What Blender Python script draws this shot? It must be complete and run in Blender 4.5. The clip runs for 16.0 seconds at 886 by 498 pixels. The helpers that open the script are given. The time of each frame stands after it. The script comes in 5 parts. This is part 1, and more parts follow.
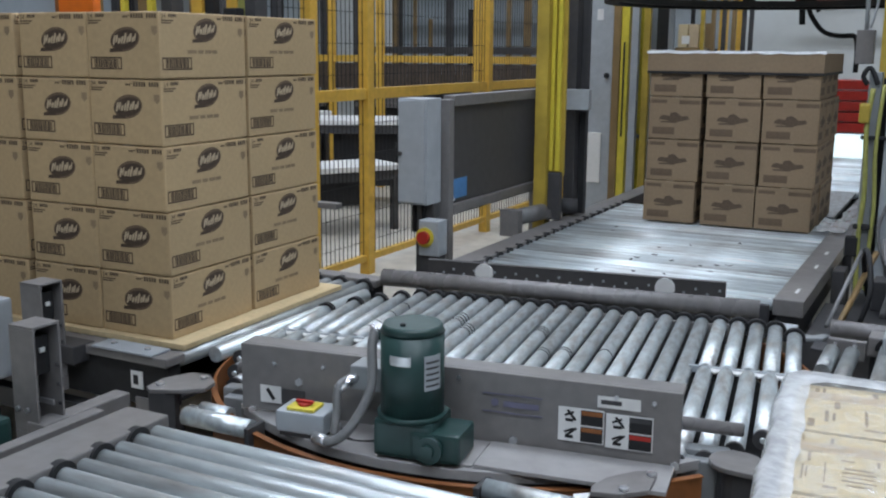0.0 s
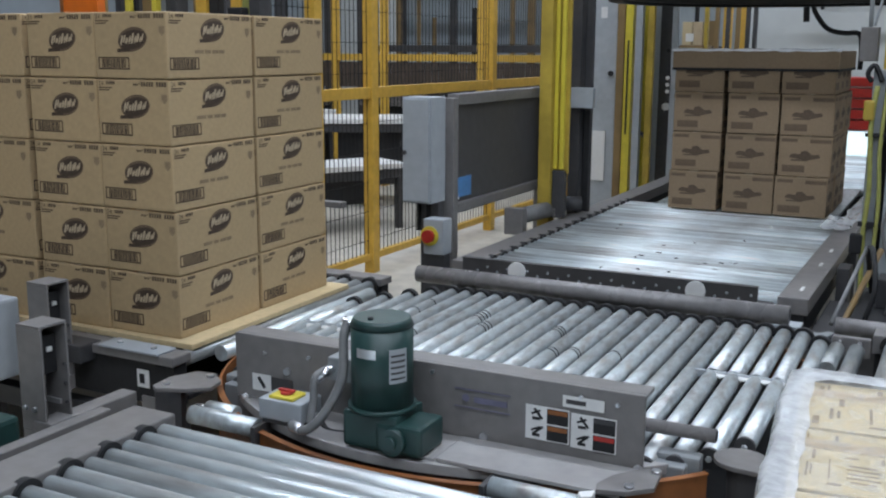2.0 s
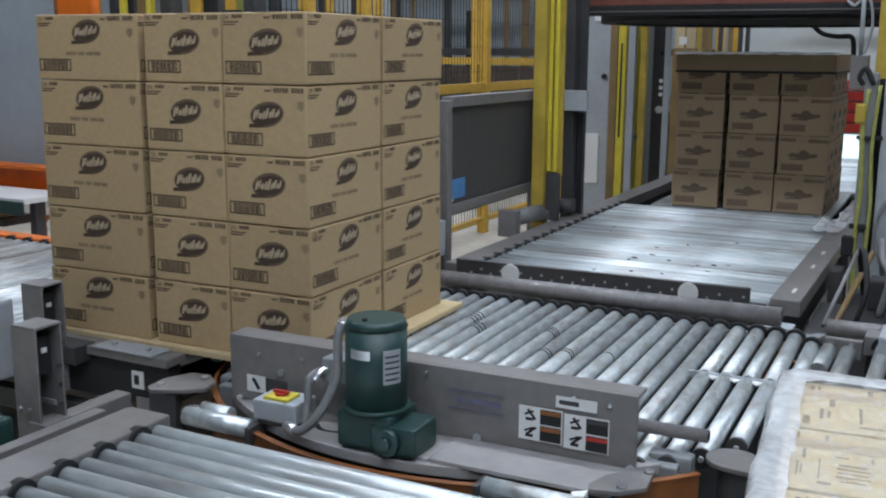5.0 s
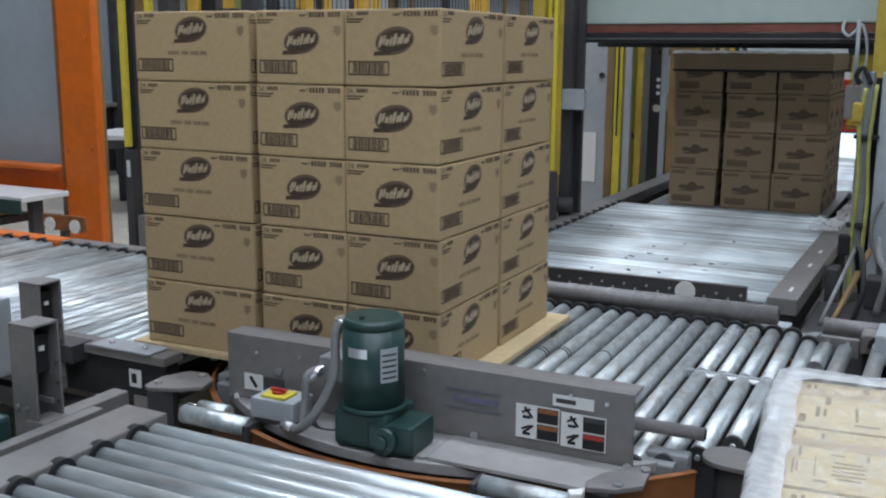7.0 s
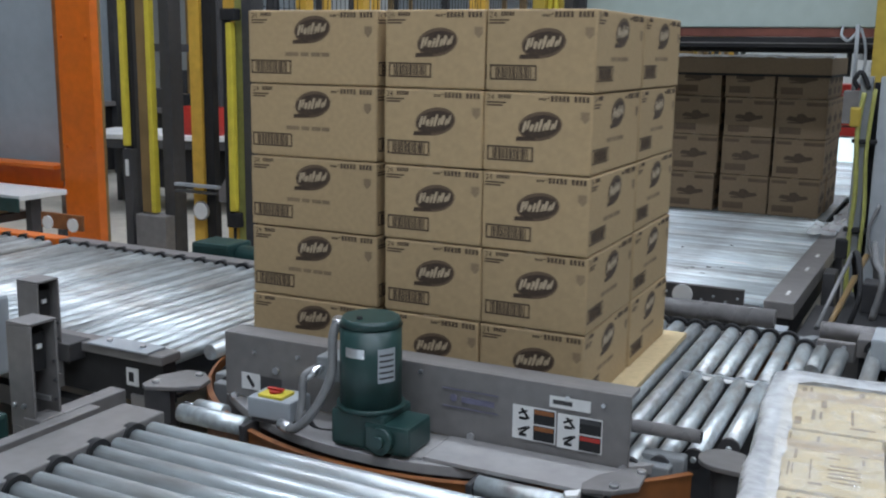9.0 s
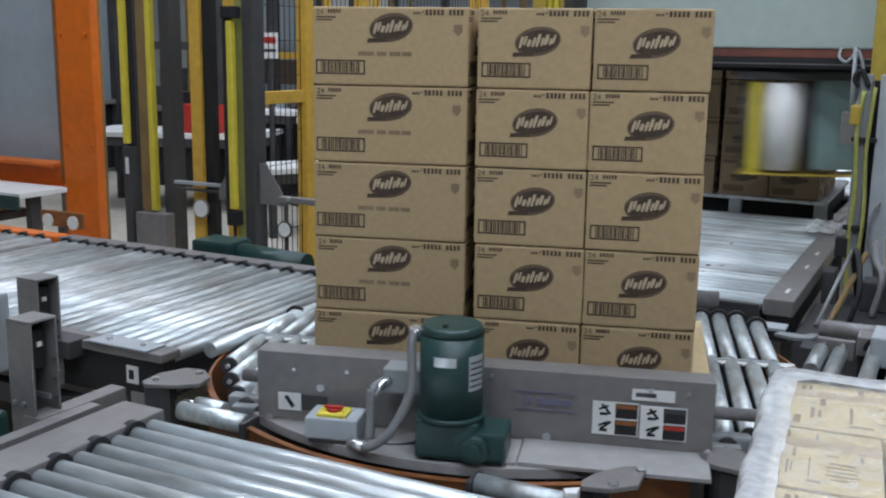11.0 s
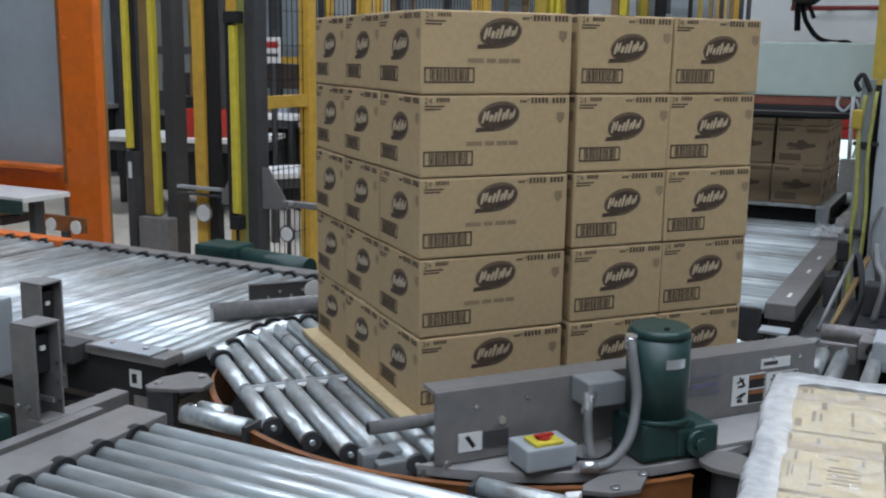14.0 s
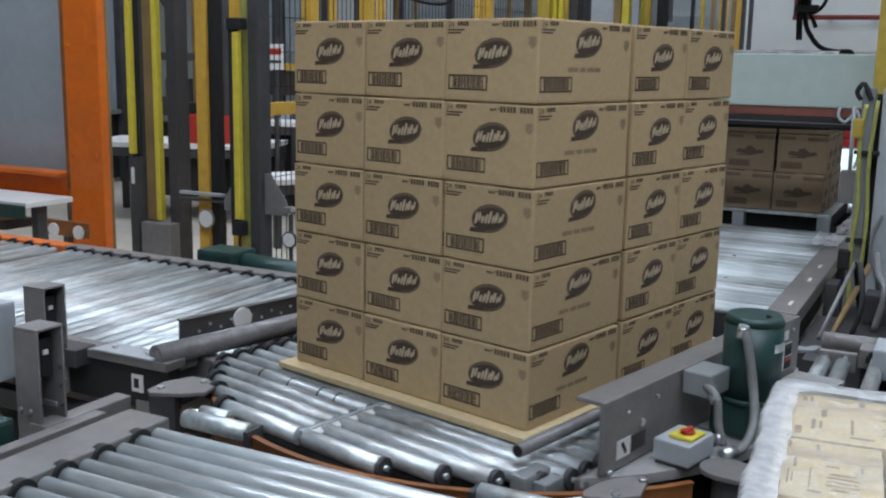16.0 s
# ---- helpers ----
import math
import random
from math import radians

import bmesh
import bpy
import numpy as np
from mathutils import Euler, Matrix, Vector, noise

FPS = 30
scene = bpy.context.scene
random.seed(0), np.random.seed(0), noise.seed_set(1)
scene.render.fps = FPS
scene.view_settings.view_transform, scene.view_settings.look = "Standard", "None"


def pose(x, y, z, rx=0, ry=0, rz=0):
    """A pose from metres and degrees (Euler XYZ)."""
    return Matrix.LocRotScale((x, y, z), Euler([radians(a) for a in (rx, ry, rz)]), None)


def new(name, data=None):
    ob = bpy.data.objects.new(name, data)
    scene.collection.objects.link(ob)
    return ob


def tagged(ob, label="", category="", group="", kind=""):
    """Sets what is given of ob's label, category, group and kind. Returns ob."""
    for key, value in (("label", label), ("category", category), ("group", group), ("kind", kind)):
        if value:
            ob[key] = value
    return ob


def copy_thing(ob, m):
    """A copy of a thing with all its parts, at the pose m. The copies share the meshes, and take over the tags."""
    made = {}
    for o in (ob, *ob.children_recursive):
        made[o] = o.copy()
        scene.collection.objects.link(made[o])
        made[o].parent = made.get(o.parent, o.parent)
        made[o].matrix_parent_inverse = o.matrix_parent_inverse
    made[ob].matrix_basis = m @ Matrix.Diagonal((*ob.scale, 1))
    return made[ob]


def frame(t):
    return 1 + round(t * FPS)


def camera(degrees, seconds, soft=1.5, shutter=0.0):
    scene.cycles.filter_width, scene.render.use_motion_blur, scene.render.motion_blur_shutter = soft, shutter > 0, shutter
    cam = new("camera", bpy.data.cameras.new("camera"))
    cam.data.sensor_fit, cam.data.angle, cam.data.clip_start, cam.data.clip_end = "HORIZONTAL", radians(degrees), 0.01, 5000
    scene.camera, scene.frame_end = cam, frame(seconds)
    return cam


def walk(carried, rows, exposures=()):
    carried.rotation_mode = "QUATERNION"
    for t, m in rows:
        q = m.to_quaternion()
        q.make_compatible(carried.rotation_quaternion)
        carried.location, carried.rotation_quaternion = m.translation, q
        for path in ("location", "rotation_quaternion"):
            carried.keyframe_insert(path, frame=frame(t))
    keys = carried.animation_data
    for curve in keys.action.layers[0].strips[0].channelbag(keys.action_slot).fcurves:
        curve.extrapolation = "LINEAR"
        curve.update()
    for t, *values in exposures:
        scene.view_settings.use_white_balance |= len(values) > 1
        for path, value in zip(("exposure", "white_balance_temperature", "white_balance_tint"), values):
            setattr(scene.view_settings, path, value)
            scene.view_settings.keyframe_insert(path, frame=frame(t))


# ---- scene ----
# ---- camera and its path: a held camera that sways a little ----
cam = camera(47.25, 16.0, soft=2.1, shutter=0.8)
# seconds, eye, turns: it drifts back by a hand's width
SWAY = [(0.0, 1.372, -3.199, 1.670, 78.88, -0.45, 27.50), (0.5, 1.373, -3.201, 1.672, 78.75, -0.38, 27.52), (1.0, 1.374, -3.203, 1.674, 78.81, -0.45, 27.54),
        (1.5, 1.374, -3.206, 1.674, 78.80, -0.21, 27.61), (2.0, 1.374, -3.207, 1.673, 78.78, -0.26, 27.71), (2.5, 1.378, -3.210, 1.673, 78.98, -0.22, 27.65),
        (3.0, 1.380, -3.214, 1.673, 78.99, -0.23, 27.57), (3.5, 1.382, -3.218, 1.672, 78.99, -0.35, 27.52), (4.0, 1.382, -3.222, 1.673, 78.95, -0.25, 27.43),
        (6.5, 1.382, -3.217, 1.673, 78.90, -0.50, 27.31), (7.0, 1.385, -3.223, 1.673, 78.86, -0.39, 27.27), (7.5, 1.390, -3.229, 1.674, 78.91, -0.39, 27.26),
        (8.0, 1.391, -3.237, 1.674, 79.25, -0.51, 27.16), (8.5, 1.388, -3.232, 1.673, 78.96, -0.71, 27.17)]
SWAY += [(9.0, 1.387, -3.228, 1.672, 78.95, -0.83, 27.23), (11.5, 1.390, -3.230, 1.673, 78.79, -0.85, 27.26), (12.0, 1.391, -3.232, 1.672, 78.77, -0.87, 27.35),
         (12.5, 1.393, -3.238, 1.672, 78.81, -0.89, 27.34), (13.0, 1.394, -3.239, 1.672, 78.84, -0.87, 27.34), (13.5, 1.394, -3.239, 1.675, 79.00, -0.86, 27.33),
         (14.0, 1.393, -3.237, 1.675, 79.06, -0.81, 27.36), (14.5, 1.394, -3.239, 1.675, 79.13, -0.91, 27.42), (15.0, 1.395, -3.243, 1.673, 79.22, -1.01, 27.45),
         (15.5, 1.395, -3.247, 1.673, 79.30, -1.12, 27.43), (16.0, 1.398, -3.249, 1.675, 79.46, -1.06, 27.49)]
walk(cam, [(t, pose(x, y, z, rx, ry, rz)) for t, x, y, z, rx, ry, rz in SWAY])

# ---- world, lamps, exposure ----
world = bpy.data.worlds.new("world")
scene.world = world
world.use_nodes = True
world.node_tree.nodes["Background"].inputs[0].default_value = (0.75, 0.85, 1.0, 1)
world.node_tree.nodes["Background"].inputs[1].default_value = 0.15
scene.view_settings.exposure = 0.0
LAMP_COLOUR = (0.70, 0.81, 1.0)
LAMP_Z = 6.4
# from x, to x, y, watts for each metre
LAMP_ROWS = [(-1.0, 5.5, -6.5, 27), (-1.4, 5.2, -3.0, 28), (-7.5, 5.0, 0.5, 25), (-9.0, 3.0, 4.2, 20), (-9.0, 7.0, 10.6, 24)]


# ---- materials ----
def material(name, colour, rough=0.5, metal=0.0, grain=0.12, scale=30.0, bump=0.1, stain=0.15, stain_scale=3.0, second=None, stretch=(1, 1, 1), vary=0.0, spread=0.12):
    """A painted or plain surface: base colour, fine grain, broad stains, relief."""
    m = bpy.data.materials.new(name)
    m.use_nodes = True
    nt = m.node_tree
    n, l = nt.nodes, nt.links
    b = n["Principled BSDF"]
    b.inputs["Metallic"].default_value = metal
    tc = n.new("ShaderNodeTexCoord")
    mp = n.new("ShaderNodeMapping")
    mp.inputs["Scale"].default_value = stretch
    l.new(tc.outputs["Object"], mp.inputs["Vector"])
    fine = n.new("ShaderNodeTexNoise")
    fine.inputs["Scale"].default_value, fine.inputs["Detail"].default_value = scale, 5
    broad = n.new("ShaderNodeTexNoise")
    broad.inputs["Scale"].default_value, broad.inputs["Detail"].default_value = stain_scale, 4
    l.new(mp.outputs[0], fine.inputs["Vector"])
    l.new(mp.outputs[0], broad.inputs["Vector"])
    second = second or tuple(c * 0.45 for c in colour)
    mix1 = n.new("ShaderNodeMix")
    mix1.data_type = "RGBA"
    mix1.inputs[6].default_value, mix1.inputs[7].default_value = (*colour, 1), (*second, 1)
    r1 = n.new("ShaderNodeMapRange")
    r1.inputs[1].default_value, r1.inputs[2].default_value, r1.inputs[3].default_value, r1.inputs[4].default_value = 0.42, 0.75, 0.0, min(1.0, stain * 4)
    l.new(broad.outputs[0], r1.inputs[0])
    l.new(r1.outputs[0], mix1.inputs[0])
    hsv = n.new("ShaderNodeHueSaturation")
    r2 = n.new("ShaderNodeMapRange")
    r2.inputs[1].default_value, r2.inputs[2].default_value, r2.inputs[3].default_value, r2.inputs[4].default_value = 0.3, 0.7, 1 - grain, 1 + grain
    l.new(fine.outputs[0], r2.inputs[0])
    val = r2.outputs[0]
    if vary:
        info = n.new("ShaderNodeObjectInfo")
        r3 = n.new("ShaderNodeMapRange")
        r3.inputs[3].default_value, r3.inputs[4].default_value = 1 - vary, 1 + vary
        l.new(info.outputs["Random"], r3.inputs[0])
        mul = n.new("ShaderNodeMath")
        mul.operation = "MULTIPLY"
        l.new(val, mul.inputs[0])
        l.new(r3.outputs[0], mul.inputs[1])
        val = mul.outputs[0]
    l.new(val, hsv.inputs["Value"])
    l.new(mix1.outputs[2], hsv.inputs["Color"])
    l.new(hsv.outputs[0], b.inputs["Base Color"])
    rr = n.new("ShaderNodeMapRange")
    rr.inputs[3].default_value, rr.inputs[4].default_value = max(0.05, rough - spread), min(1.0, rough + spread)
    l.new(broad.outputs[0], rr.inputs[0])
    l.new(rr.outputs[0], b.inputs["Roughness"])
    if bump:
        bp = n.new("ShaderNodeBump")
        bp.inputs["Strength"].default_value, bp.inputs["Distance"].default_value = bump, 0.002
        l.new(fine.outputs[0], bp.inputs["Height"])
        l.new(bp.outputs[0], b.inputs["Normal"])
    return m


KRAFT = material("kraft_board", (0.458, 0.333, 0.181), 0.75, grain=0.06, scale=60, stain=0.03, stain_scale=2.5, second=(0.40, 0.28, 0.155), vary=0.04)
# kraft darkened in its colour for the shade inside the wrapper
KRAFT_FAR = material("shaded_kraft_board", (0.26, 0.185, 0.112), 0.75, grain=0.06, scale=60, stain=0.05, stain_scale=2.5, vary=0.06)
KRAFT_PALE = material("pale_kraft_board", (0.55, 0.45, 0.27), 0.7, grain=0.05, scale=50, stain=0.04, vary=0.05)
KRAFT_TAPE = material("kraft_tape", (0.52, 0.41, 0.27), 0.35, grain=0.05)
SHEET = material("slip_sheet_board", (0.60, 0.47, 0.27), 0.8, grain=0.08, scale=40, stain=0.05)
INK = material("brown_ink", (0.055, 0.035, 0.022), 0.7, grain=0.25, scale=120, stain=0.1, stain_scale=25, second=(0.11, 0.075, 0.045))
INK_CODE = material("printed_code_ink", (0.085, 0.056, 0.034), 0.75, grain=0.2, scale=120)
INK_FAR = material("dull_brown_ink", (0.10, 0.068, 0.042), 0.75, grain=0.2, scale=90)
INK_PALE = material("pale_carton_ink", (0.25, 0.18, 0.10), 0.75, grain=0.2, scale=90)
INK_FAINT = material("faint_ink", (0.30, 0.215, 0.125), 0.75, grain=0.1, scale=90)
INK_SOFT = material("soft_brown_ink", (0.14, 0.095, 0.058), 0.75, grain=0.1, scale=90)
STEEL = material("galvanised_roller_steel", (0.77, 0.85, 0.87), 0.36, 0.55, grain=0.16, scale=40, bump=0.05, stain=0.24, stain_scale=13, second=(0.36, 0.34, 0.315), stretch=(1, 0.2, 1), vary=0.26)
STEEL_FEED = material("streaked_roller_steel", (0.46, 0.50, 0.505), 0.38, 0.52, grain=0.22, scale=40, bump=0.05, stain=0.30, stain_scale=13, second=(0.25, 0.225, 0.20), stretch=(1, 0.25, 1), vary=0.3)
STEEL_WORN = material("worn_roller_steel", (0.60, 0.655, 0.67), 0.38, 0.55, grain=0.20, scale=60, bump=0.03, spread=0.05, stain=0.20, stain_scale=34, second=(0.36, 0.33, 0.30), stretch=(1, 0.3, 1), vary=0.22)
TUBE_GREY = material("glossy_tube_enamel", (0.20, 0.192, 0.19), 0.28, grain=0.12, scale=25, stain=0.14, stain_scale=8, second=(0.10, 0.095, 0.09))
STEEL_BRIGHT = material("bright_zinc", (0.75, 0.76, 0.78), 0.3, 0.9, grain=0.1)
GREY = material("grey_brown_enamel", (0.182, 0.172, 0.166), 0.42, grain=0.10, scale=25, stain=0.10, stain_scale=5, second=(0.19, 0.185, 0.18))
GREY_DARK = material("dark_grey_enamel", (0.044, 0.044, 0.047), 0.58, grain=0.12, scale=25, stain=0.1, second=(0.12, 0.11, 0.10))
GREY_LIGHT = material("light_grey_enamel", (0.38, 0.41, 0.43), 0.4, grain=0.06, scale=20, stain=0.05)
GREY_MID = material("mid_grey_enamel", (0.24, 0.255, 0.26), 0.45, grain=0.06, scale=20, stain=0.06)
DECK_GREY = material("worn_grey_deck", (0.34, 0.333, 0.325), 0.42, grain=0.10, scale=24, stain=0.10, stain_scale=6, second=(0.22, 0.20, 0.19))
BOARD_GREY = material("charcoal_board", (0.065, 0.062, 0.062), 0.55, grain=0.1, scale=18, stain=0.1, second=(0.09, 0.085, 0.08))
YELLOW = material("safety_yellow_paint", (0.66, 0.40, 0.06), 0.45, grain=0.1, scale=20, stain=0.1, stain_scale=4, second=(0.45, 0.25, 0.04))
LEMON = material("lemon_yellow_paint", (0.66, 0.55, 0.06), 0.4, grain=0.08, scale=20, stain=0.08, second=(0.5, 0.38, 0.05))
ORANGE = material("orange_paint", (0.72, 0.158, 0.012), 0.42, grain=0.08, scale=15, stain=0.1, second=(0.45, 0.11, 0.02))
PIPE_RED = material("dark_red_pipe_paint", (0.16, 0.022, 0.018), 0.4, grain=0.1)
RUST = material("orange_brown_skirt", (0.24, 0.085, 0.022), 0.55, grain=0.2, scale=18, stain=0.2, stain_scale=6, second=(0.15, 0.06, 0.025))
STRIP_BROWN = material("brown_strip", (0.19, 0.065, 0.045), 0.5, grain=0.15, scale=15)
GREEN = material("dark_green_enamel", (0.018, 0.050, 0.046), 0.38, grain=0.12, scale=22, stain=0.1, stain_scale=6, second=(0.03, 0.065, 0.06))
# plain black parts, and surfaces that carry the shade of gaps in their colour
BLACK = material("matte_black", (0.013, 0.013, 0.014), 0.72, grain=0.2)
WHITE = material("white_plastic", (0.74, 0.74, 0.72), 0.4, grain=0.04, stain=0.04)
RED = material("red_plastic", (0.45, 0.03, 0.02), 0.4)
BLUE = material("blue_label", (0.08, 0.25, 0.52), 0.4)
VIOLET = material("violet_print", (0.17, 0.165, 0.24), 0.5)
CONCRETE = material("sealed_concrete", (0.58, 0.54, 0.46), 0.5, grain=0.12, scale=8, bump=0.05, stain=0.15, stain_scale=0.8, second=(0.36, 0.33, 0.28))
WALL = material("painted_wall_panel", (0.48, 0.50, 0.49), 0.6, grain=0.04, scale=4, stain=0.08, stain_scale=0.4)
CEIL = material("ceiling_deck", (0.35, 0.35, 0.36), 0.7, grain=0.05, stain=0.05)
BEAMGREEN = material("pale_green_enamel", (0.40, 0.47, 0.43), 0.45, grain=0.04, scale=12, stain=0.05, second=(0.45, 0.52, 0.48))
PANELBLUE = material("blue_grey_sheet", (0.34, 0.39, 0.42), 0.5, grain=0.05, scale=10, stain=0.08, stain_scale=0.8)
CONDUIT = material("grey_conduit", (0.20, 0.20, 0.20), 0.45, grain=0.1, scale=40)
TEAL = material("grey_green_enamel", (0.20, 0.29, 0.28), 0.4, grain=0.08, scale=14)
OLIVE_YELLOW = material("dull_yellow_paint", (0.46, 0.33, 0.05), 0.45, grain=0.12, scale=15, stain=0.15)
OLIVE_BROWN = material("brownish_yellow_paint", (0.26, 0.17, 0.07), 0.5, grain=0.15, scale=12, stain=0.2)
SLAT_BROWN = material("dark_brown_slats", (0.085, 0.062, 0.045), 0.6, grain=0.2, scale=15, stain=0.2)
OLIVE = material("yellow_green_cable", (0.36, 0.36, 0.10), 0.5)


def film_material(name, low, high):
    """Clear stretch film: partly see-through, with whitish streaks and a sharp gloss."""
    m = bpy.data.materials.new(name)
    m.use_nodes = True
    n, l = m.node_tree.nodes, m.node_tree.links
    out = n["Material Output"]
    b = n["Principled BSDF"]
    b.inputs["Base Color"].default_value = (0.85, 0.87, 0.88, 1)
    b.inputs["Roughness"].default_value = 0.12
    tr = n.new("ShaderNodeBsdfTransparent")
    mix = n.new("ShaderNodeMixShader")
    tc = n.new("ShaderNodeTexCoord")
    mp = n.new("ShaderNodeMapping")
    mp.inputs["Scale"].default_value = (12, 12, 1.2)
    nz = n.new("ShaderNodeTexNoise")
    nz.inputs["Scale"].default_value, nz.inputs["Detail"].default_value, nz.inputs["Distortion"].default_value = 3, 6, 0.4
    r = n.new("ShaderNodeMapRange")
    r.inputs[1].default_value, r.inputs[2].default_value, r.inputs[3].default_value, r.inputs[4].default_value = 0.35, 0.7, low, high
    bp = n.new("ShaderNodeBump")
    bp.inputs["Strength"].default_value, bp.inputs["Distance"].default_value = 0.10, 0.006
    l.new(tc.outputs["Object"], mp.inputs[0])
    l.new(mp.outputs[0], nz.inputs["Vector"])
    l.new(nz.outputs[0], r.inputs[0])
    l.new(r.outputs[0], mix.inputs[0])
    l.new(nz.outputs[0], bp.inputs["Height"])
    l.new(bp.outputs[0], b.inputs["Normal"])
    l.new(tr.outputs[0], mix.inputs[1])
    l.new(b.outputs[0], mix.inputs[2])
    l.new(mix.outputs[0], out.inputs["Surface"])
    return m


FILM = film_material("stretch_film", 0.46, 0.66)
FILM_DENSE = film_material("bunched_stretch_film", 0.80, 0.97)
FILM_CLEAR = film_material("clear_stretch_film", 0.06, 0.30)


def glow(name, colour, strength):
    m = bpy.data.materials.new(name)
    m.use_nodes = True
    b = m.node_tree.nodes["Principled BSDF"]
    b.inputs["Base Color"].default_value = (*colour, 1)
    b.inputs["Emission Color"].default_value = (*colour, 1)
    b.inputs["Emission Strength"].default_value = strength
    return m


LAMP_GLOW = glow("lamp_diffuser", (1.0, 0.97, 0.92), 6.0)
# glow stands in for daylight on a white panel; no lamp there
DAY_GLOW = glow("daylight_patch_glow", (0.80, 0.96, 1.0), 0.95)


# ---- mesh helpers ----
def box(x0, x1, y0, y1, z0, z1, bevel=0.0, bm=None, m=None):
    """A box between the given faces, its edges rounded by bevel, added to bm."""
    made = bmesh.new()
    bmesh.ops.create_cube(made, size=1, matrix=Matrix.Translation(((x0 + x1) / 2, (y0 + y1) / 2, (z0 + z1) / 2)) @ Matrix.Diagonal((x1 - x0, y1 - y0, z1 - z0, 1)))
    if bevel:
        bmesh.ops.bevel(made, geom=made.edges[:], offset=bevel, segments=2, affect="EDGES", profile=0.6)
    return add(bm, made, m)


def rod(p0, p1, r, seg=16, bm=None, r2=None, caps=True):
    """A round bar from p0 to p1."""
    made = bmesh.new()
    p0, p1 = Vector(p0), Vector(p1)
    d = p1 - p0
    bmesh.ops.create_cone(made, cap_ends=caps, segments=seg, radius1=r, radius2=r if r2 is None else r2, depth=d.length,
                          matrix=Matrix.Translation((p0 + p1) / 2) @ d.to_track_quat("Z", "Y").to_matrix().to_4x4())
    for f in made.faces:
        f.smooth = len(f.verts) == 4
    return add(bm, made)


def prism(points, z0, z1, bevel=0.0, bm=None, m=None):
    """An upright prism over a flat outline of (x, y)."""
    made = bmesh.new()
    low = [made.verts.new((x, y, z0)) for x, y in points]
    high = [made.verts.new((x, y, z1)) for x, y in points]
    k = len(points)
    made.faces.new(low[::-1])
    made.faces.new(high)
    for i in range(k):
        made.faces.new((low[i], low[(i + 1) % k], high[(i + 1) % k], high[i]))
    bmesh.ops.recalc_face_normals(made, faces=made.faces[:])
    if bevel:
        bmesh.ops.bevel(made, geom=made.edges[:], offset=bevel, segments=2, affect="EDGES", profile=0.6)
    return add(bm, made, m)


def pipe(points, r, seg=10, bm=None):
    """A bent round pipe or cable through the points, smoothed."""
    pts = [Vector(p) for p in points]
    fine = []
    for i in range(len(pts) - 1):
        a, b = pts[max(i - 1, 0)], pts[min(i + 2, len(pts) - 1)]
        for k in range(5):
            u = k / 5
            p, q = pts[i], pts[i + 1]
            fine.append(0.5 * ((2 * p) + (q - a) * u + (2 * a - 5 * p + 4 * q - b) * u * u + (3 * p - a - 3 * q + b) * u ** 3))
    fine.append(pts[-1])
    made = bmesh.new()
    rings = []
    for i, p in enumerate(fine):
        d = (fine[min(i + 1, len(fine) - 1)] - fine[max(i - 1, 0)]).normalized()
        side = d.cross(Vector((0.31, 0.17, 0.93))).normalized()
        up = side.cross(d)
        rings.append([made.verts.new(p + r * (math.cos(2 * math.pi * k / seg) * side + math.sin(2 * math.pi * k / seg) * up)) for k in range(seg)])
    for a, b in zip(rings, rings[1:]):
        for k in range(seg):
            made.faces.new((a[k], a[(k + 1) % seg], b[(k + 1) % seg], b[k])).smooth = True
    made.faces.new(rings[0][::-1])
    made.faces.new(rings[-1])
    bmesh.ops.recalc_face_normals(made, faces=made.faces[:])
    return add(bm, made)


def band(r0, r1, z0, z1, a0=0.0, a1=360.0, seg=72, bm=None, centre=(0, 0)):
    """A ring, or an arc of one, with a square section."""
    made = bmesh.new()
    whole = abs(a1 - a0) >= 359.9
    rows = []
    for k in range(seg if whole else seg + 1):
        a = radians(a0 + (a1 - a0) * k / seg)
        c, s = math.cos(a), math.sin(a)
        rows.append([made.verts.new((centre[0] + r * c, centre[1] + r * s, z)) for r, z in ((r0, z0), (r1, z0), (r1, z1), (r0, z1))])
    pairs = list(zip(rows, rows[1:])) + ([(rows[-1], rows[0])] if whole else [])
    for a, b in pairs:
        for k in range(4):
            made.faces.new((a[k], a[(k + 1) % 4], b[(k + 1) % 4], b[k]))
    if not whole:
        made.faces.new(rows[0][::-1])
        made.faces.new(rows[-1])
    bmesh.ops.recalc_face_normals(made, faces=made.faces[:])
    return add(bm, made)


def add(bm, made, m=None):
    if m is not None:
        made.transform(m)
    if bm is None:
        return made
    me = bpy.data.meshes.new("t")
    made.to_mesh(me)
    made.free()
    bm.from_mesh(me)
    bpy.data.meshes.remove(me)
    return bm


def mesh_of(name, bm, mat):
    me = bpy.data.meshes.new(name)
    bm.to_mesh(me)
    bm.free()
    me.materials.append(mat)
    return me


def thing(name, at=(0, 0, 0), label="", category="", group="", kind=""):
    ob = new(name)
    ob.matrix_basis = at if isinstance(at, Matrix) else Matrix.Translation(at)
    return tagged(ob, label, category, group, kind)


def part(name, bm, mat, parent, label=""):
    ob = new(name, mesh_of(name, bm, mat))
    ob.parent = parent
    return tagged(ob, label) if label else ob


def share(name, me, parent, at, label=""):
    """One more piece on a mesh that others share."""
    ob = new(name, me)
    ob.parent = parent
    ob.matrix_basis = at if isinstance(at, Matrix) else Matrix.Translation(at)
    return tagged(ob, label) if label else ob


def structure(name, bm, mat, label, category):
    return tagged(new(name, mesh_of(name, bm, mat)), label, category, "", "structure")


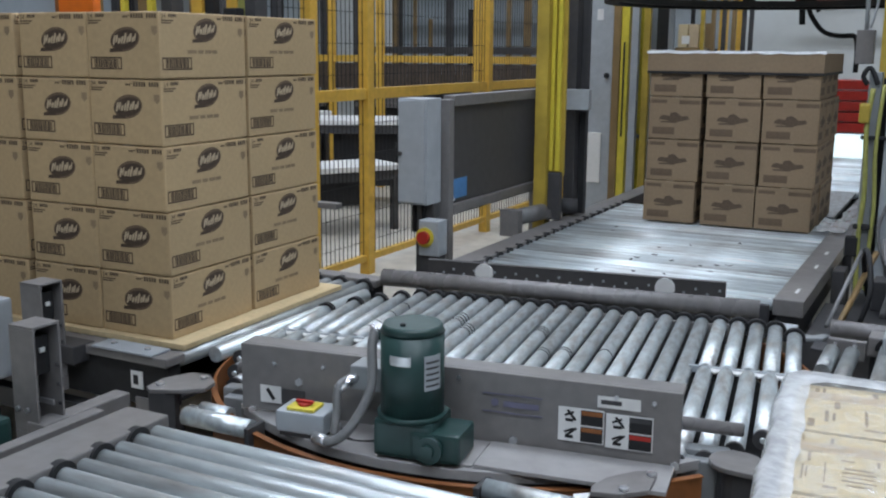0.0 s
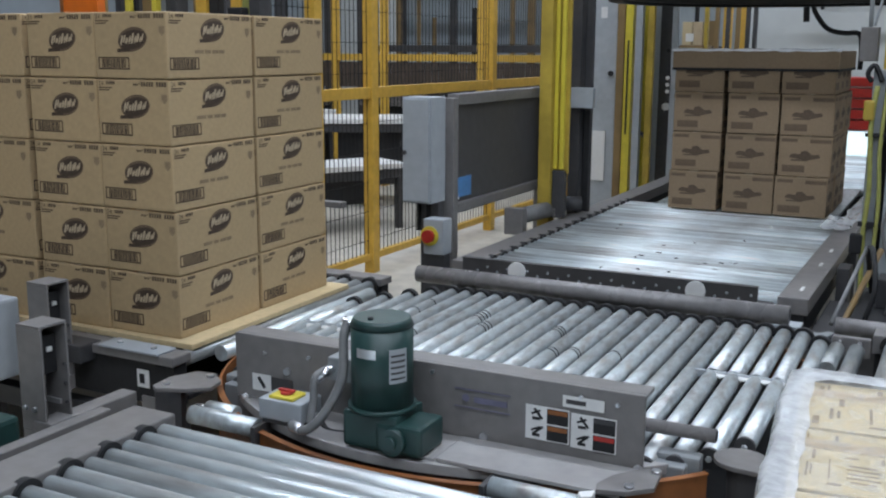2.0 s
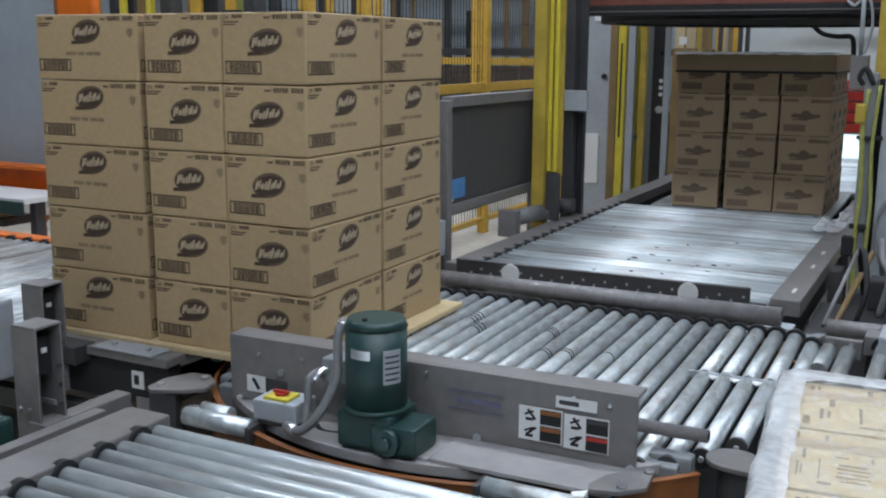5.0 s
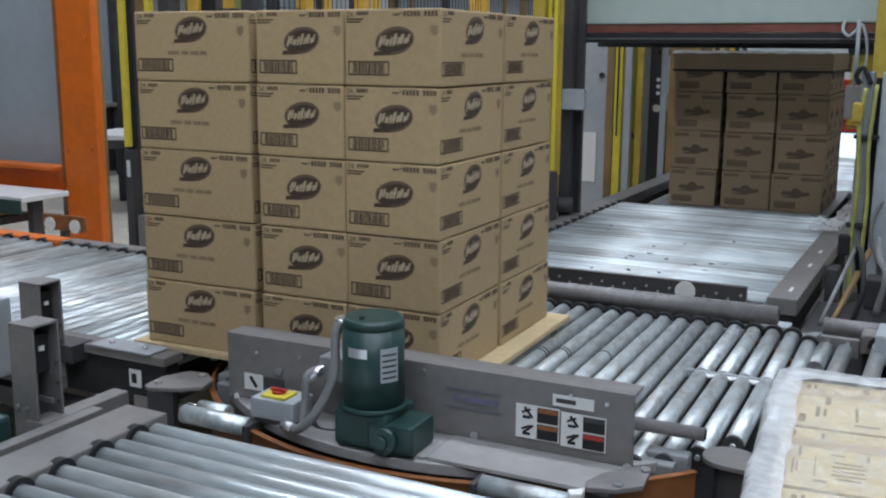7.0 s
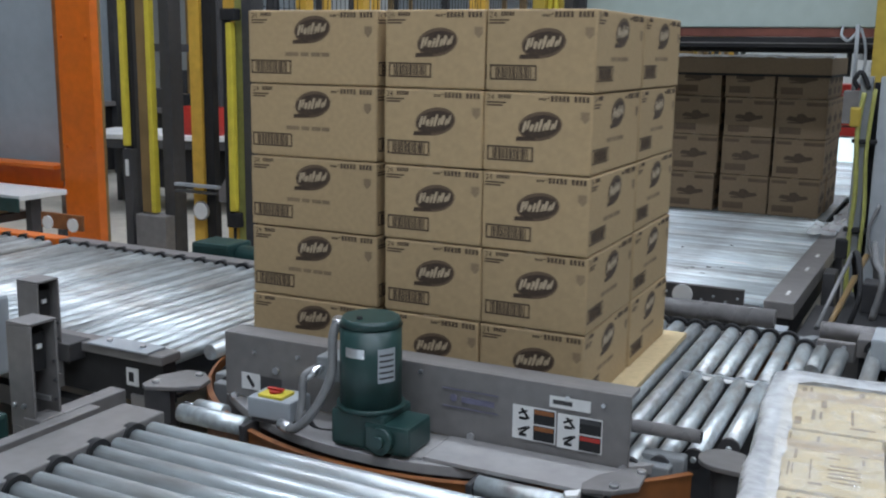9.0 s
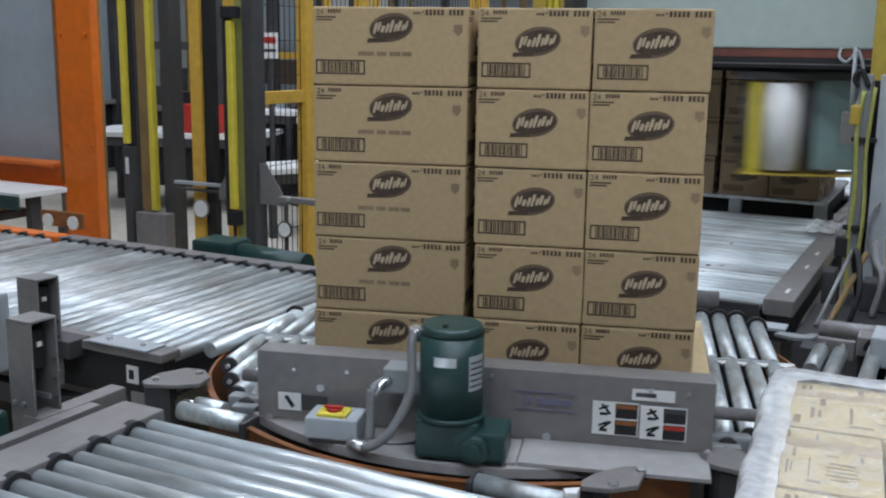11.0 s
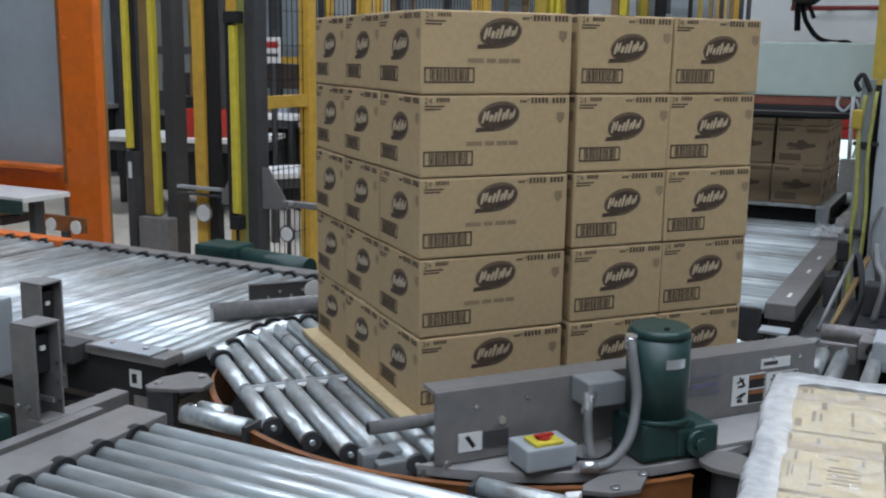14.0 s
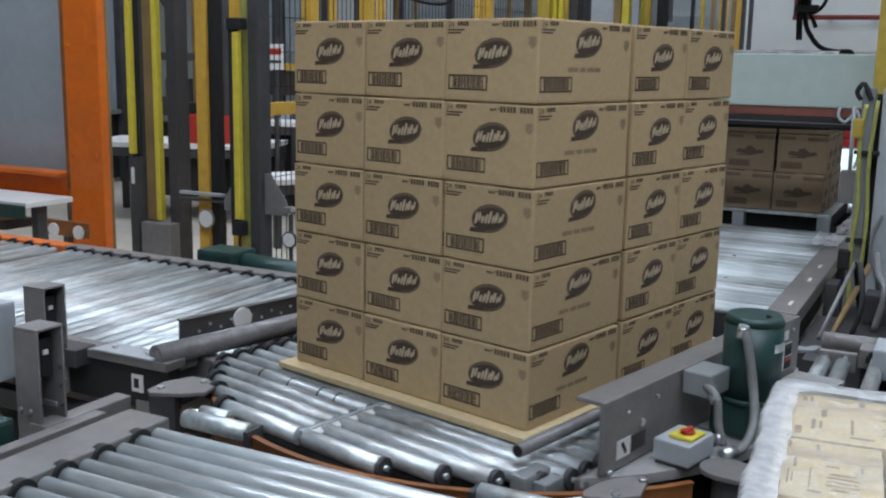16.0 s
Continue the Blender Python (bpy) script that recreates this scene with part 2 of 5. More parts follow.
def bolt(at, parent, axis=(0, 0, 1), r=0.011, mat=None):
    a = Vector(at)
    return part("bolt", rod(a, a + Vector(axis) * 0.008, r, 6), mat or STEEL_BRIGHT, parent)


# ---- hall ----
structure("floor", box(-18, 16, -14, 20, -0.2, 0.0), CONCRETE, "pale worn concrete factory floor", "floor")
structure("wall_north", box(-18, 16, 13.0, 13.3, 0, 7.5), WALL, "white painted panel wall at the end of the hall", "wall")
structure("wall_south", box(-18, 16, -14.3, -14, 0, 7.5), WALL, "white painted panel wall", "wall")
structure("wall_west", box(-18.3, -18, -14, 13.3, 0, 7.5), WALL, "white painted panel wall", "wall")
structure("wall_east", box(16, 16.3, -14, 13.3, 0, 7.5), WALL, "white painted panel wall", "wall")
structure("ceiling", box(-18.3, 16.3, -14.3, 13.3, 7.5, 7.7), CEIL, "plain metal deck ceiling", "ceiling")


def ceiling_lamps():
    for x0, x1, y, watts in LAMP_ROWS:
        x, h = (x0 + x1) / 2, (x1 - x0) / 2
        fix = thing("ceiling_light", (x, y, LAMP_Z), "long continuous row of white strip lights under the ceiling", "ceiling light", "strip lights of the hall")
        part("housing", box(-h, h, -0.20, 0.20, 0.02, 0.10, 0.01), WHITE, fix)
        part("diffuser", box(-h + 0.05, h - 0.05, -0.17, 0.17, -0.004, 0.018), LAMP_GLOW, fix, "glowing milky diffuser")
        for k in range(-3, 4):
            part("hanger", rod((k * h / 3.2, 0, 0.1), (k * h / 3.2, 0, 7.5 - LAMP_Z), 0.006, 6), STEEL_BRIGHT, fix)
        d = bpy.data.lights.new("lamp", "AREA")
        d.shape, d.size, d.size_y, d.energy, d.color = "RECTANGLE", 2 * h - 0.1, 0.34, watts * 2 * h, LAMP_COLOUR
        new("lamp", d).matrix_basis = Matrix.Translation((x, y, LAMP_Z - 0.03))


ceiling_lamps()

# ---- conveyors ----
TOP = 0.60      # height of the roller tops
R_CONV = 0.029


def roller_mesh(length, r, mat, name="roller"):
    bm = rod((0, -length / 2, 0), (0, length / 2, 0), r, 18)
    rod((0, -length / 2 - 0.02, 0), (0, length / 2 + 0.02, 0), 0.009, 6, bm)
    return mesh_of(name, bm, mat)


def leg(parent, x, y, top=0.45, mat=None):
    bm = box(x - 0.04, x + 0.04, y - 0.04, y + 0.04, 0.01, top, 0.004)
    box(x - 0.07, x + 0.07, y - 0.07, y + 0.07, 0.0, 0.012, 0.003, bm)
    part("leg", bm, mat or GREY, parent)


def conveyor(name, label, along, a0, a1, b0, b1, pitch, rail0, rail1, rail_mat, mat=STEEL, legs=True, rail_h=0.075, rail_top=0.012, skip=()):
    """A roller conveyor that runs along 'x' or 'y' from a0 to a1; its rollers reach across from b0 to b1. rail0, rail1: widths of the rails."""
    ob = thing(name, (0, 0, 0), label, "conveyor")
    me = roller_mesh(b1 - b0 - 0.01, R_CONV, mat)
    n = int((a1 - a0 - 0.04) / pitch)
    turn = 0 if along == "x" else 90
    # black half rings paint in the dark notches cut into the rails
    notch_collar = mesh_of("notch_collar", band(R_CONV + 0.001, R_CONV + 0.017, -0.018, 0.008, -10, 190, 16), BLACK)
    for k in range(n):
        p = a0 + 0.03 + pitch * (k + 0.5)
        if any(s0 < p < s1 for s0, s1 in skip):
            continue
        at = (p, (b0 + b1) / 2, TOP - R_CONV) if along == "x" else ((b0 + b1) / 2, p, TOP - R_CONV)
        share("roller", me, ob, pose(*at, 0, 0, turn) @ pose(0, 0, 0, 0, 37 * k % 360, 0))
        if k % 2 == 0 and k < 60:
            side = (p, b1 - 0.001, TOP - R_CONV) if along == "x" else (b0 + 0.001, p, TOP - R_CONV)
            share("notch_collar", notch_collar, ob, pose(*side) @ (pose(0, 0, 0, 90) if along == "x" else pose(0, 0, 0, 90, 0, 90)))
    z1 = TOP + rail_top
    for lo, hi in ((b0 - rail0, b0), (b1, b1 + rail1)):
        bm = box(a0, a1, lo, hi, z1 - rail_h, z1, 0.006) if along == "x" else box(lo, hi, a0, a1, z1 - rail_h, z1, 0.006)
        part("side_rail", bm, rail_mat, ob)
        # black web takes the place of the dark, shaded gap below the rail
        lo, hi = lo + 0.018, hi - 0.018
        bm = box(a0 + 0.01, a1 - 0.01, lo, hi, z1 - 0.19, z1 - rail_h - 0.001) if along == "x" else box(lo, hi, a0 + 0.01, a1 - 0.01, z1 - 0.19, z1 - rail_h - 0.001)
        part("rail_gap_web", bm, BLACK, ob, "black web with the shade of the gap below the rail in its colour")
    # black pan puts the shade between the rollers into its colour
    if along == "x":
        part("gap_shade_pan", box(a0 + 0.02, a1 - 0.02, b0, b1, TOP - 0.17, TOP - 0.155), BLACK, ob)
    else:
        part("gap_shade_pan", box(b0, b1, a0 + 0.02, a1 - 0.02, TOP - 0.17, TOP - 0.155), BLACK, ob)
    if legs:
        for f in (0.06, 0.5, 0.94):
            for b in (b0 - rail0 / 2, b1 + rail1 / 2):
                p = a0 + f * (a1 - a0)
                leg(ob, *((p, b) if along == "x" else (b, p)))
    return ob


infeed = conveyor("infeed_conveyor", "grey-railed conveyor of bright steel rollers feeding the turntable", "x", -3.05, -1.02, -0.56, 0.74, 0.068, 0.10, 0.10, GREY, STEEL_FEED, rail_h=0.034)
store = conveyor("storage_conveyor", "orange-railed conveyor of bright steel rollers behind the infeed", "x", -7.2, -3.07, -0.56, 0.74, 0.068, 0.10, 0.10, ORANGE, STEEL_FEED)
front = conveyor("front_conveyor", "grey-railed steel roller conveyor beside the camera", "y", -2.75, -1.06, -0.64, 0.64, 0.068, 0.16, 0.15, GREY)
exitc = conveyor("exit_conveyor", "grey-railed conveyor of close steel rollers through the wrapper", "y", 1.30, 9.5, -0.80, 0.67, 0.068, 0.14, 0.13, GREY, skip=((3.86, 5.25),))
side = conveyor("side_conveyor", "grey-railed steel roller conveyor leading off from the turntable", "x", 1.10, 3.6, -0.60, 0.84, 0.085, 0.10, 0.12, GREY, STEEL_FEED)


def infeed_details(ob):
    # near rail caps, bolted splice plate and the corner guides round the turntable
    part("splice_plate", box(-1.36, -1.08, -0.67, -0.57, TOP + 0.0125, TOP + 0.021, 0.003), GREY_LIGHT, ob, "pale bolted splice plate")
    for x in (-1.30, -1.14):
        bolt((x, -0.62, TOP + 0.021), ob)
    part("chain_guard", box(-3.0, -1.40, -0.72, -0.615, TOP - 0.05, TOP + 0.017, 0.005), GREY_DARK, ob, "dark chain guard along the rail")
    part("lower_beam", box(-3.0, -1.0, -0.66, -0.60, 0.30, 0.38, 0.005), GREY_DARK, ob)
    part("warning_label", box(-1.20, -1.145, -0.6465, -0.6425, TOP - 0.12, TOP - 0.055), WHITE, ob, "small white warning label")
    part("pictogram", box(-1.188, -1.165, -0.648, -0.6465, TOP - 0.105, TOP - 0.07), BLACK, ob)
    part("end_roller", rod((-1.005, -0.42, TOP - 0.03), (-1.005, 0.62, TOP - 0.03), 0.03), STEEL, ob)
    part("gearmotor", rod((-1.98, 1.0, 0.575), (-1.56, 1.0, 0.56), 0.068, 20), GREEN, ob, "dark green gearmotor behind the rail")
    part("gearbox", box(-2.24, -1.985, 0.90, 1.1, 0.48, 0.655, 0.02), GREEN, ob)


infeed_details(infeed)


def front_details(ob):
    short = rod((-0.67, -0.955, TOP - 0.03), (-0.42, -0.955, TOP - 0.03), R_CONV, 18)
    part("short_roller", short, STEEL, ob, "short end roller beside the turntable")
    part("short_roller", rod((-0.67, -0.880, TOP - 0.036), (-0.56, -0.880, TOP - 0.036), 0.026, 18), STEEL, ob)
    part("axle", rod((-0.72, -0.880, TOP - 0.036), (-0.67, -0.880, TOP - 0.036), 0.010, 8), STEEL_BRIGHT, ob)
    part("short_roller", rod((0.36, -1.0, TOP - 0.03), (0.62, -1.0, TOP - 0.03), R_CONV, 18), STEEL, ob)
    for x, y in ((-0.41, -0.955), (0.35, -1.0)):
        part("roller_bracket", box(x - 0.008, x + 0.008, y - 0.04, y + 0.04, TOP - 0.09, TOP - 0.012, 0.003), GREY_DARK, ob)
    # rounded corner plates with bolts
    for pts, z in ((((-0.87, -0.90), (-0.78, -0.86), (-0.72, -0.81), (-0.735, -0.74), (-0.80, -0.69), (-0.87, -0.70), (-0.91, -0.79), (-0.90, -0.88)), TOP - 0.01),
                   (((0.62, -0.94), (0.64, -0.87), (0.69, -0.80), (0.72, -0.785), (0.745, -0.79), (0.755, -0.90), (0.70, -0.955), (0.63, -0.975)), TOP + 0.0)):
        part("corner_plate", prism(pts, z, z + 0.014, 0.003), GREY, ob)
        part("corner_bracket", prism([((x - pts[0][0]) * 0.45 + pts[0][0] * 1.0, (y - pts[0][1]) * 0.45 + pts[0][1]) for x, y in pts], z - 0.16, z), GREY_DARK, ob)
    for x, y, z in ((-0.87, -0.85, TOP + 0.004), (-0.79, -0.73, TOP + 0.004), (0.735, -0.81, TOP + 0.014), (0.70, -0.93, TOP + 0.014)):
        bolt((x, y, z), ob, r=0.013)
    part("splice_plate", box(-0.88, -0.835, -1.52, -1.12, TOP - 0.01, TOP + 0.012, 0.004), GREY, ob)
    tube = box(-1.02, -0.945, -1.25, -1.16, TOP - 0.075, TOP - 0.015, 0.006)
    box(-1.015, -0.95, -1.155, -0.90, TOP - 0.071, TOP - 0.019, 0.006, tube)
    part("square_tube", tube, GREY, ob)
    part("white_cap", prism(((0.60, -1.02), (0.635, -0.99), (0.64, -1.03), (0.615, -1.045)), TOP - 0.02, TOP + 0.02, 0.004), WHITE, ob, "white plastic rail cap")


front_details(front)


def exit_details(ob):
    part("end_plate", box(-0.78, 0.66, 1.26, 1.29, TOP - 0.16, TOP - 0.012, 0.004), GREY_DARK, ob)
    for y in (1.45, 2.05, 2.45):
        part("scrap_label", box(0.735 + 0.01 * (y % 0.3), 0.752, y, y + 0.09, TOP + 0.0125, TOP + 0.014), WHITE, ob, "torn white sticker remnants")
    part("wear_plate", box(0.68, 0.80, 1.10, 1.20, 0.52, 0.535, 0.004), GREY_LIGHT, ob, "pale wear plate at the corner")
    part("rail_post", box(0.81, 0.87, 2.2, 2.36, 0.25, TOP - 0.02, 0.005), GREY_DARK, ob)
    part("air_unit", box(-1.08, -0.96, 2.26, 2.33, 0.58, 0.74, 0.006), GREY, ob)
    part("air_cylinder", rod((-1.02, 2.36, 0.68), (-0.97, 2.66, 0.68), 0.05, 18), CONDUIT, ob)
    bm = box(-0.99, -0.94, 2.68, 3.0, 0.63, 0.68, 0.006)
    part("guide_bar", bm, GREY, ob)
    rnd = random.Random(6)
    for fx, fy, fw, fd in ((0.68, 3.35, 0.16, 0.5), (0.74, 3.9, 0.12, 0.7), (0.76, 4.7, 0.10, 0.8)):
        bm = bmesh.new()
        n = 7
        g = [[bm.verts.new((fx + fw * (i / n - 0.5) + rnd.uniform(-0.01, 0.01), fy + fd * (j / n - 0.5) + rnd.uniform(-0.02, 0.02), TOP + 0.016 + rnd.uniform(0, 0.028))) for i in range(n + 1)] for j in range(n + 1)]
        for j in range(n):
            for i in range(n):
                bm.faces.new((g[j][i], g[j][i + 1], g[j + 1][i + 1], g[j + 1][i])).smooth = True
        part("film_scrap", bm, FILM, ob, "crumpled scrap of clear film on the rail")


exit_details(exitc)


def scraps():
    rnd = random.Random(2)
    bm = None
    for k in range(18):
        x, y = (rnd.uniform(-0.25, 0.35), rnd.uniform(1.55, 2.0)) if k < 12 else (rnd.uniform(-0.7, 0.3), rnd.uniform(2.0, 2.9))
        a, b = rnd.uniform(0.006, 0.018), rnd.uniform(0.003, 0.007)
        bm = box(-a, a, -b, b, 0, 0.003, 0, bm, pose(x, y, TOP - 0.003, 0, 0, rnd.uniform(0, 180)))
    tagged(new("board_scraps", mesh_of("board_scraps", bm, BLACK)), "small dark scraps lying on the exit rollers", "scraps", "", "stuff")


scraps()


def turntable():
    ob = thing("turntable", (0, 0, 0), "round grey pallet turntable with steel rollers and a green motor", "turntable")
    R = 1.025
    # deck coloured black for the shade in the roller gaps
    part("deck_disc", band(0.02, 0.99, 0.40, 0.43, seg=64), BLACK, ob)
    # rollers run across, cut to the round outline; on both wings they are split by a carrier bar
    pitch, rr = 0.0725, 0.0285
    made = {}
    notch_collar = mesh_of("notch_collar", band(rr + 0.001, rr + 0.013, -0.012, 0.010, -15, 195, 14), BLACK)
    ring = mesh_of("wear_ring", band(rr + 0.0002, rr + 0.0012, -0.0035, 0.0035, seg=16), BLACK)
    saddle = mesh_of("saddle", prism([(-0.036, -0.006), (0.0, -0.045), (0.036, -0.006), (0.036, 0.012), (-0.036, 0.012)], -0.006, 0.0, 0.001), WHITE)
    for k in range(-13, 14):
        x = k * pitch
        far = math.sqrt((1.185 if x > 0 else 1.04) ** 2 - (abs(x) + 0.01) ** 2)
        near = math.sqrt(0.99 ** 2 - min(abs(x) + 0.02, 0.95) ** 2)
        y0, y1 = -min(0.70, near), min(0.80, far)
        split = 0.145 if x > 0 else 0.045
        spans = [(y0, y1)] if abs(x) < 0.60 else [(y0, split - 0.016), (split + 0.016, y1)]
        for a, b in spans:
            key = (round(a, 2), round(b, 2))
            if key not in made:
                made[key] = roller_mesh(b - a, rr, STEEL_WORN)
            share("roller", made[key], ob, pose(x, (a + b) / 2, TOP - rr, 0, 41 * k % 360, 0))
        share("notch_collar", notch_collar, ob, pose(x, y1 + 0.004, TOP - rr, 90))
        part("bearing", rod((x, y0 - 0.012, TOP - rr), (x, y0 + 0.004, TOP - rr), rr * 1.04, 14), GREY_DARK, ob)
        if abs(x) >= 0.60:
            share("saddle", saddle, ob, pose(x + pitch / 2, split, TOP - 0.010), "white plastic saddle")
    for k, ys in ((0, (0.37, 0.395, 0.42)), (1, (0.115, 0.14)), (2, (0.15, 0.175)), (4, (0.20,)), (-5, (0.42, 0.45, 0.48, 0.51)), (-4, (0.30, 0.33, 0.36)), (-9, (0.58, 0.43, 0.28, 0.20)), (-7, (0.10, 0.13)), (3, (-0.21, -0.24))):
        for y in ys:
            share("wear_ring", ring, ob, pose(k * pitch, y, TOP - rr, 90))
    for s in (-1, 1):
        y = 0.145 if s > 0 else 0.045
        # pale colour paints in the bar's white-blue highlight
        part("carrier_bar", box(min(s * 0.59, s * 0.955), max(s * 0.59, s * 0.955), y - 0.007, y + 0.007, TOP - 0.03, TOP - 0.004, 0.002), GREY_LIGHT, ob, "carrier bar between the split rollers, its highlight put into a pale colour")
    # cross members below the rollers
    for y in (-0.74, 0.80):
        part("cross_member", box(-0.66, 0.66, y - 0.02, y + 0.02, 0.43, TOP - 0.02, 0.004), GREY, ob)
    # far side: bumper tube, dark perforated strip, two reflectors
    part("bumper_tube", rod((-0.88, 0.90, 0.628), (0.80, 0.90, 0.628), 0.040, 22), TUBE_GREY, ob, "thick grey bumper tube")
    plate = box(-0.70, 0.655, 1.005, 1.02, 0.61, 0.70, 0.002)
    box(-0.70, 0.655, 1.0, 1.03, 0.70, 0.708, 0.002, plate)
    part("edge_strip", plate, BOARD_GREY, ob, "dark perforated edge strip")
    for k in range(26):
        part("rivet", rod((-0.62 + 0.05 * k, 1.004, 0.65 + 0.02 * (k % 2)), (-0.62 + 0.05 * k, 1.0, 0.65 + 0.02 * (k % 2)), 0.006, 8), GREY_LIGHT, ob)
    for x in (-0.42, 0.40):
        part("reflector", rod((x, 1.003, 0.665), (x, 0.992, 0.665), 0.043, 24), WHITE, ob, "round white reflector")
    for x in (-0.66, 0.66):
        part("tube_bracket", box(x - 0.03, x + 0.03, 0.78, 0.95, 0.50, 0.585, 0.004), GREY, ob)
    # near side: bumper tube, tall guard panel, motor deck
    part("bumper_tube", rod((-0.755, -0.60, 0.652), (0.82, -0.60, 0.652), 0.019, 18), TUBE_GREY, ob, "grey bumper tube")
    for x in (-0.755, 0.82):
        part("tube_mouth", band(0.0, 0.015, -0.002, 0.002, seg=16, bm=None), BLACK, ob).matrix_basis = pose(x, -0.60, 0.652, 0, 90, 0)
    g = box(-0.635, 0.672, -0.79, -0.775, 0.596, 0.80, 0.003)
    box(-0.635, 0.672, -0.775, -0.70, 0.788, 0.80, 0.003, g)
    part("guard_panel", g, GREY, ob, "long grey guard panel with a folded top edge")
    arc = [(1.0 * math.cos(radians(a)), 1.0 * math.sin(radians(a))) for a in range(228, 317, 4)]
    part("motor_deck", prism(arc, 0.560, 0.590, 0.003), DECK_GREY, ob)
    part("deck_plate", box(0.16, 0.66, -0.97, -0.795, 0.590, 0.602, 0.002), DECK_GREY, ob)
    part("deck_plate", box(-0.10, 0.155, -0.97, -0.795, 0.590, 0.598, 0.002), DECK_GREY, ob)
    for s in (-1, 1):
        c = box(s * 0.71 - 0.05, s * 0.71 + 0.05, -0.70, -0.655, 0.47, 0.585, 0.006)
        box(s * 0.73 - 0.06, s * 0.73 + 0.06, -0.655, -0.60, 0.54, 0.60, 0.01, c)
        part("corner_box", c, GREY_MID, ob)
    for x, z in ((-0.44, 0.70), (-0.60, 0.595), (0.22, 0.61), (0.66, 0.60), (-0.52, 0.75), (-0.36, 0.755), (0.50, 0.77), (0.60, 0.765), (0.06, 0.775)):
        bolt((x, -0.79, z), ob, (0, -1, 0), 0.012 if z < 0.72 else 0.006)
    # lettered plates on the panel: plain shapes
    y = -0.7925
    part("name_plate", box(0.45, 0.565, y - 0.002, y, 0.738, 0.770), WHITE, ob, "white plate with an unreadable line")
    part("plate_text", box(0.460, 0.515, y - 0.003, y - 0.002, 0.748, 0.760), GREY_DARK, ob)
    logo = rod((0.165, y, 0.715), (0.165, y - 0.002, 0.715), 0.012, 6)
    for k, (a, b, z, h) in enumerate(((0.19, 0.29, 0.713, 0.016), (0.13, 0.30, 0.740, 0.003), (0.13, 0.30, 0.688, 0.003))):
        box(a, b, y - 0.002, y, z - h / 2, z + h / 2, 0, logo)
    part("maker_mark", logo, VIOLET, ob, "faded violet maker's mark")
    for i, x in enumerate((0.345, 0.475)):
        x1 = x + 0.125
        part("warning_label", box(x, x1, y - 0.002, y, 0.632 - 0.004 * i, 0.728 - 0.004 * i), WHITE, ob, "white safety label with pictograms")
        for j in range(2):
            z = 0.682 - 0.047 * j - 0.004 * i
            blk = box(x + 0.062, x1 - 0.003, y - 0.003, y - 0.002, z, z + 0.042)
            part("label_text", blk, BLACK, ob)
            part("label_bar", box(x + 0.064, x1 - 0.005, y - 0.004, y - 0.003, z + 0.028, z + 0.040), RUST if i == 0 else (GREY_DARK if j == 0 else RED), ob)
            pic = box(x + 0.02, x + 0.042, y - 0.003, y - 0.002, z + 0.006, z + 0.014)
            box(-0.018, 0.018, -0.0005, 0.0005, -0.0035, 0.0035, 0, pic, Matrix.Translation((x + 0.037, y - 0.0025, z + 0.024)) @ pose(0, 0, 0, 0, 50 - 90 * j, 0))
            box(-0.014, 0.014, -0.0005, 0.0005, -0.003, 0.003, 0, pic, Matrix.Translation((x + 0.03, y - 0.0025, z + 0.028)) @ pose(0, 0, 0, 0, -25, 0))
            part("pictogram", pic, BLACK, ob)
    part("warning_label", box(-0.57, -0.50, y - 0.002, y, 0.625, 0.678), WHITE, ob, "white safety label with a pictogram")
    part("label_text", box(-0.498, -0.42, y - 0.002, y, 0.628, 0.674), GREY_DARK, ob)
    pic = box(-0.02, 0.02, -0.0005, 0.0005, -0.006, 0.006, 0, None, Matrix.Translation((-0.535, y - 0.0025, 0.652)) @ pose(0, 0, 0, 0, 55, 0))
    part("pictogram", pic, BLACK, ob)
    # gearmotor
    mx, my = -0.03, -0.92
    m = part("gearmotor", rod((mx, my, 0.712), (mx, my, 0.935), 0.086, 32), GREEN, ob, "dark green upright electric gearmotor")
    part("motor_cap", rod((mx, my, 0.935), (mx, my, 0.957), 0.088, 32, None, 0.078), GREEN, m)
    part("motor_flange", rod((mx, my, 0.700), (mx, my, 0.714), 0.095, 32), GREEN, m)
    part("cap_screw", rod((mx - 0.01, my - 0.045, 0.957), (mx - 0.01, my - 0.045, 0.963), 0.008, 8), BLACK, m)
    gb = box(mx - 0.085, mx + 0.085, my - 0.075, my + 0.085, 0.598, 0.702, 0.012)
    box(mx + 0.02, mx + 0.16, my - 0.08, my + 0.06, 0.600, 0.682, 0.012, gb)
    part("gearbox", gb, GREEN, m)
    part("gearbox_cover", rod((mx + 0.08, my - 0.075, 0.640), (mx + 0.08, my - 0.100, 0.640), 0.037, 24), GREEN, m)
    part("cover_boss", rod((mx + 0.08, my - 0.100, 0.640), (mx + 0.08, my - 0.112, 0.640), 0.018, 12), GREEN, m)
    lab = band(0.0862, 0.0872, 0.858, 0.884, -112, -72, 10, None, (mx, my))
    part("rating_plate", lab, STEEL_BRIGHT, m, "small bright metal rating plate")
    lab = band(0.0862, 0.0872, 0.79, 0.885, -48, -12, 10, None, (mx, my))
    part("paper_label", lab, GREY_LIGHT, m, "grey paper label with fine print")
    for k in range(5):
        part("print_line", band(0.0873, 0.0877, 0.80 + 0.016 * k, 0.806 + 0.016 * k, -45, -16, 8, None, (mx, my)), GREY_DARK, m)
    # terminal box, conduit, isolator switch
    part("terminal_box", box(mx - 0.20, mx - 0.07, my + 0.03, my + 0.12, 0.735, 0.805, 0.006), GREY_MID, m, "light grey terminal box")
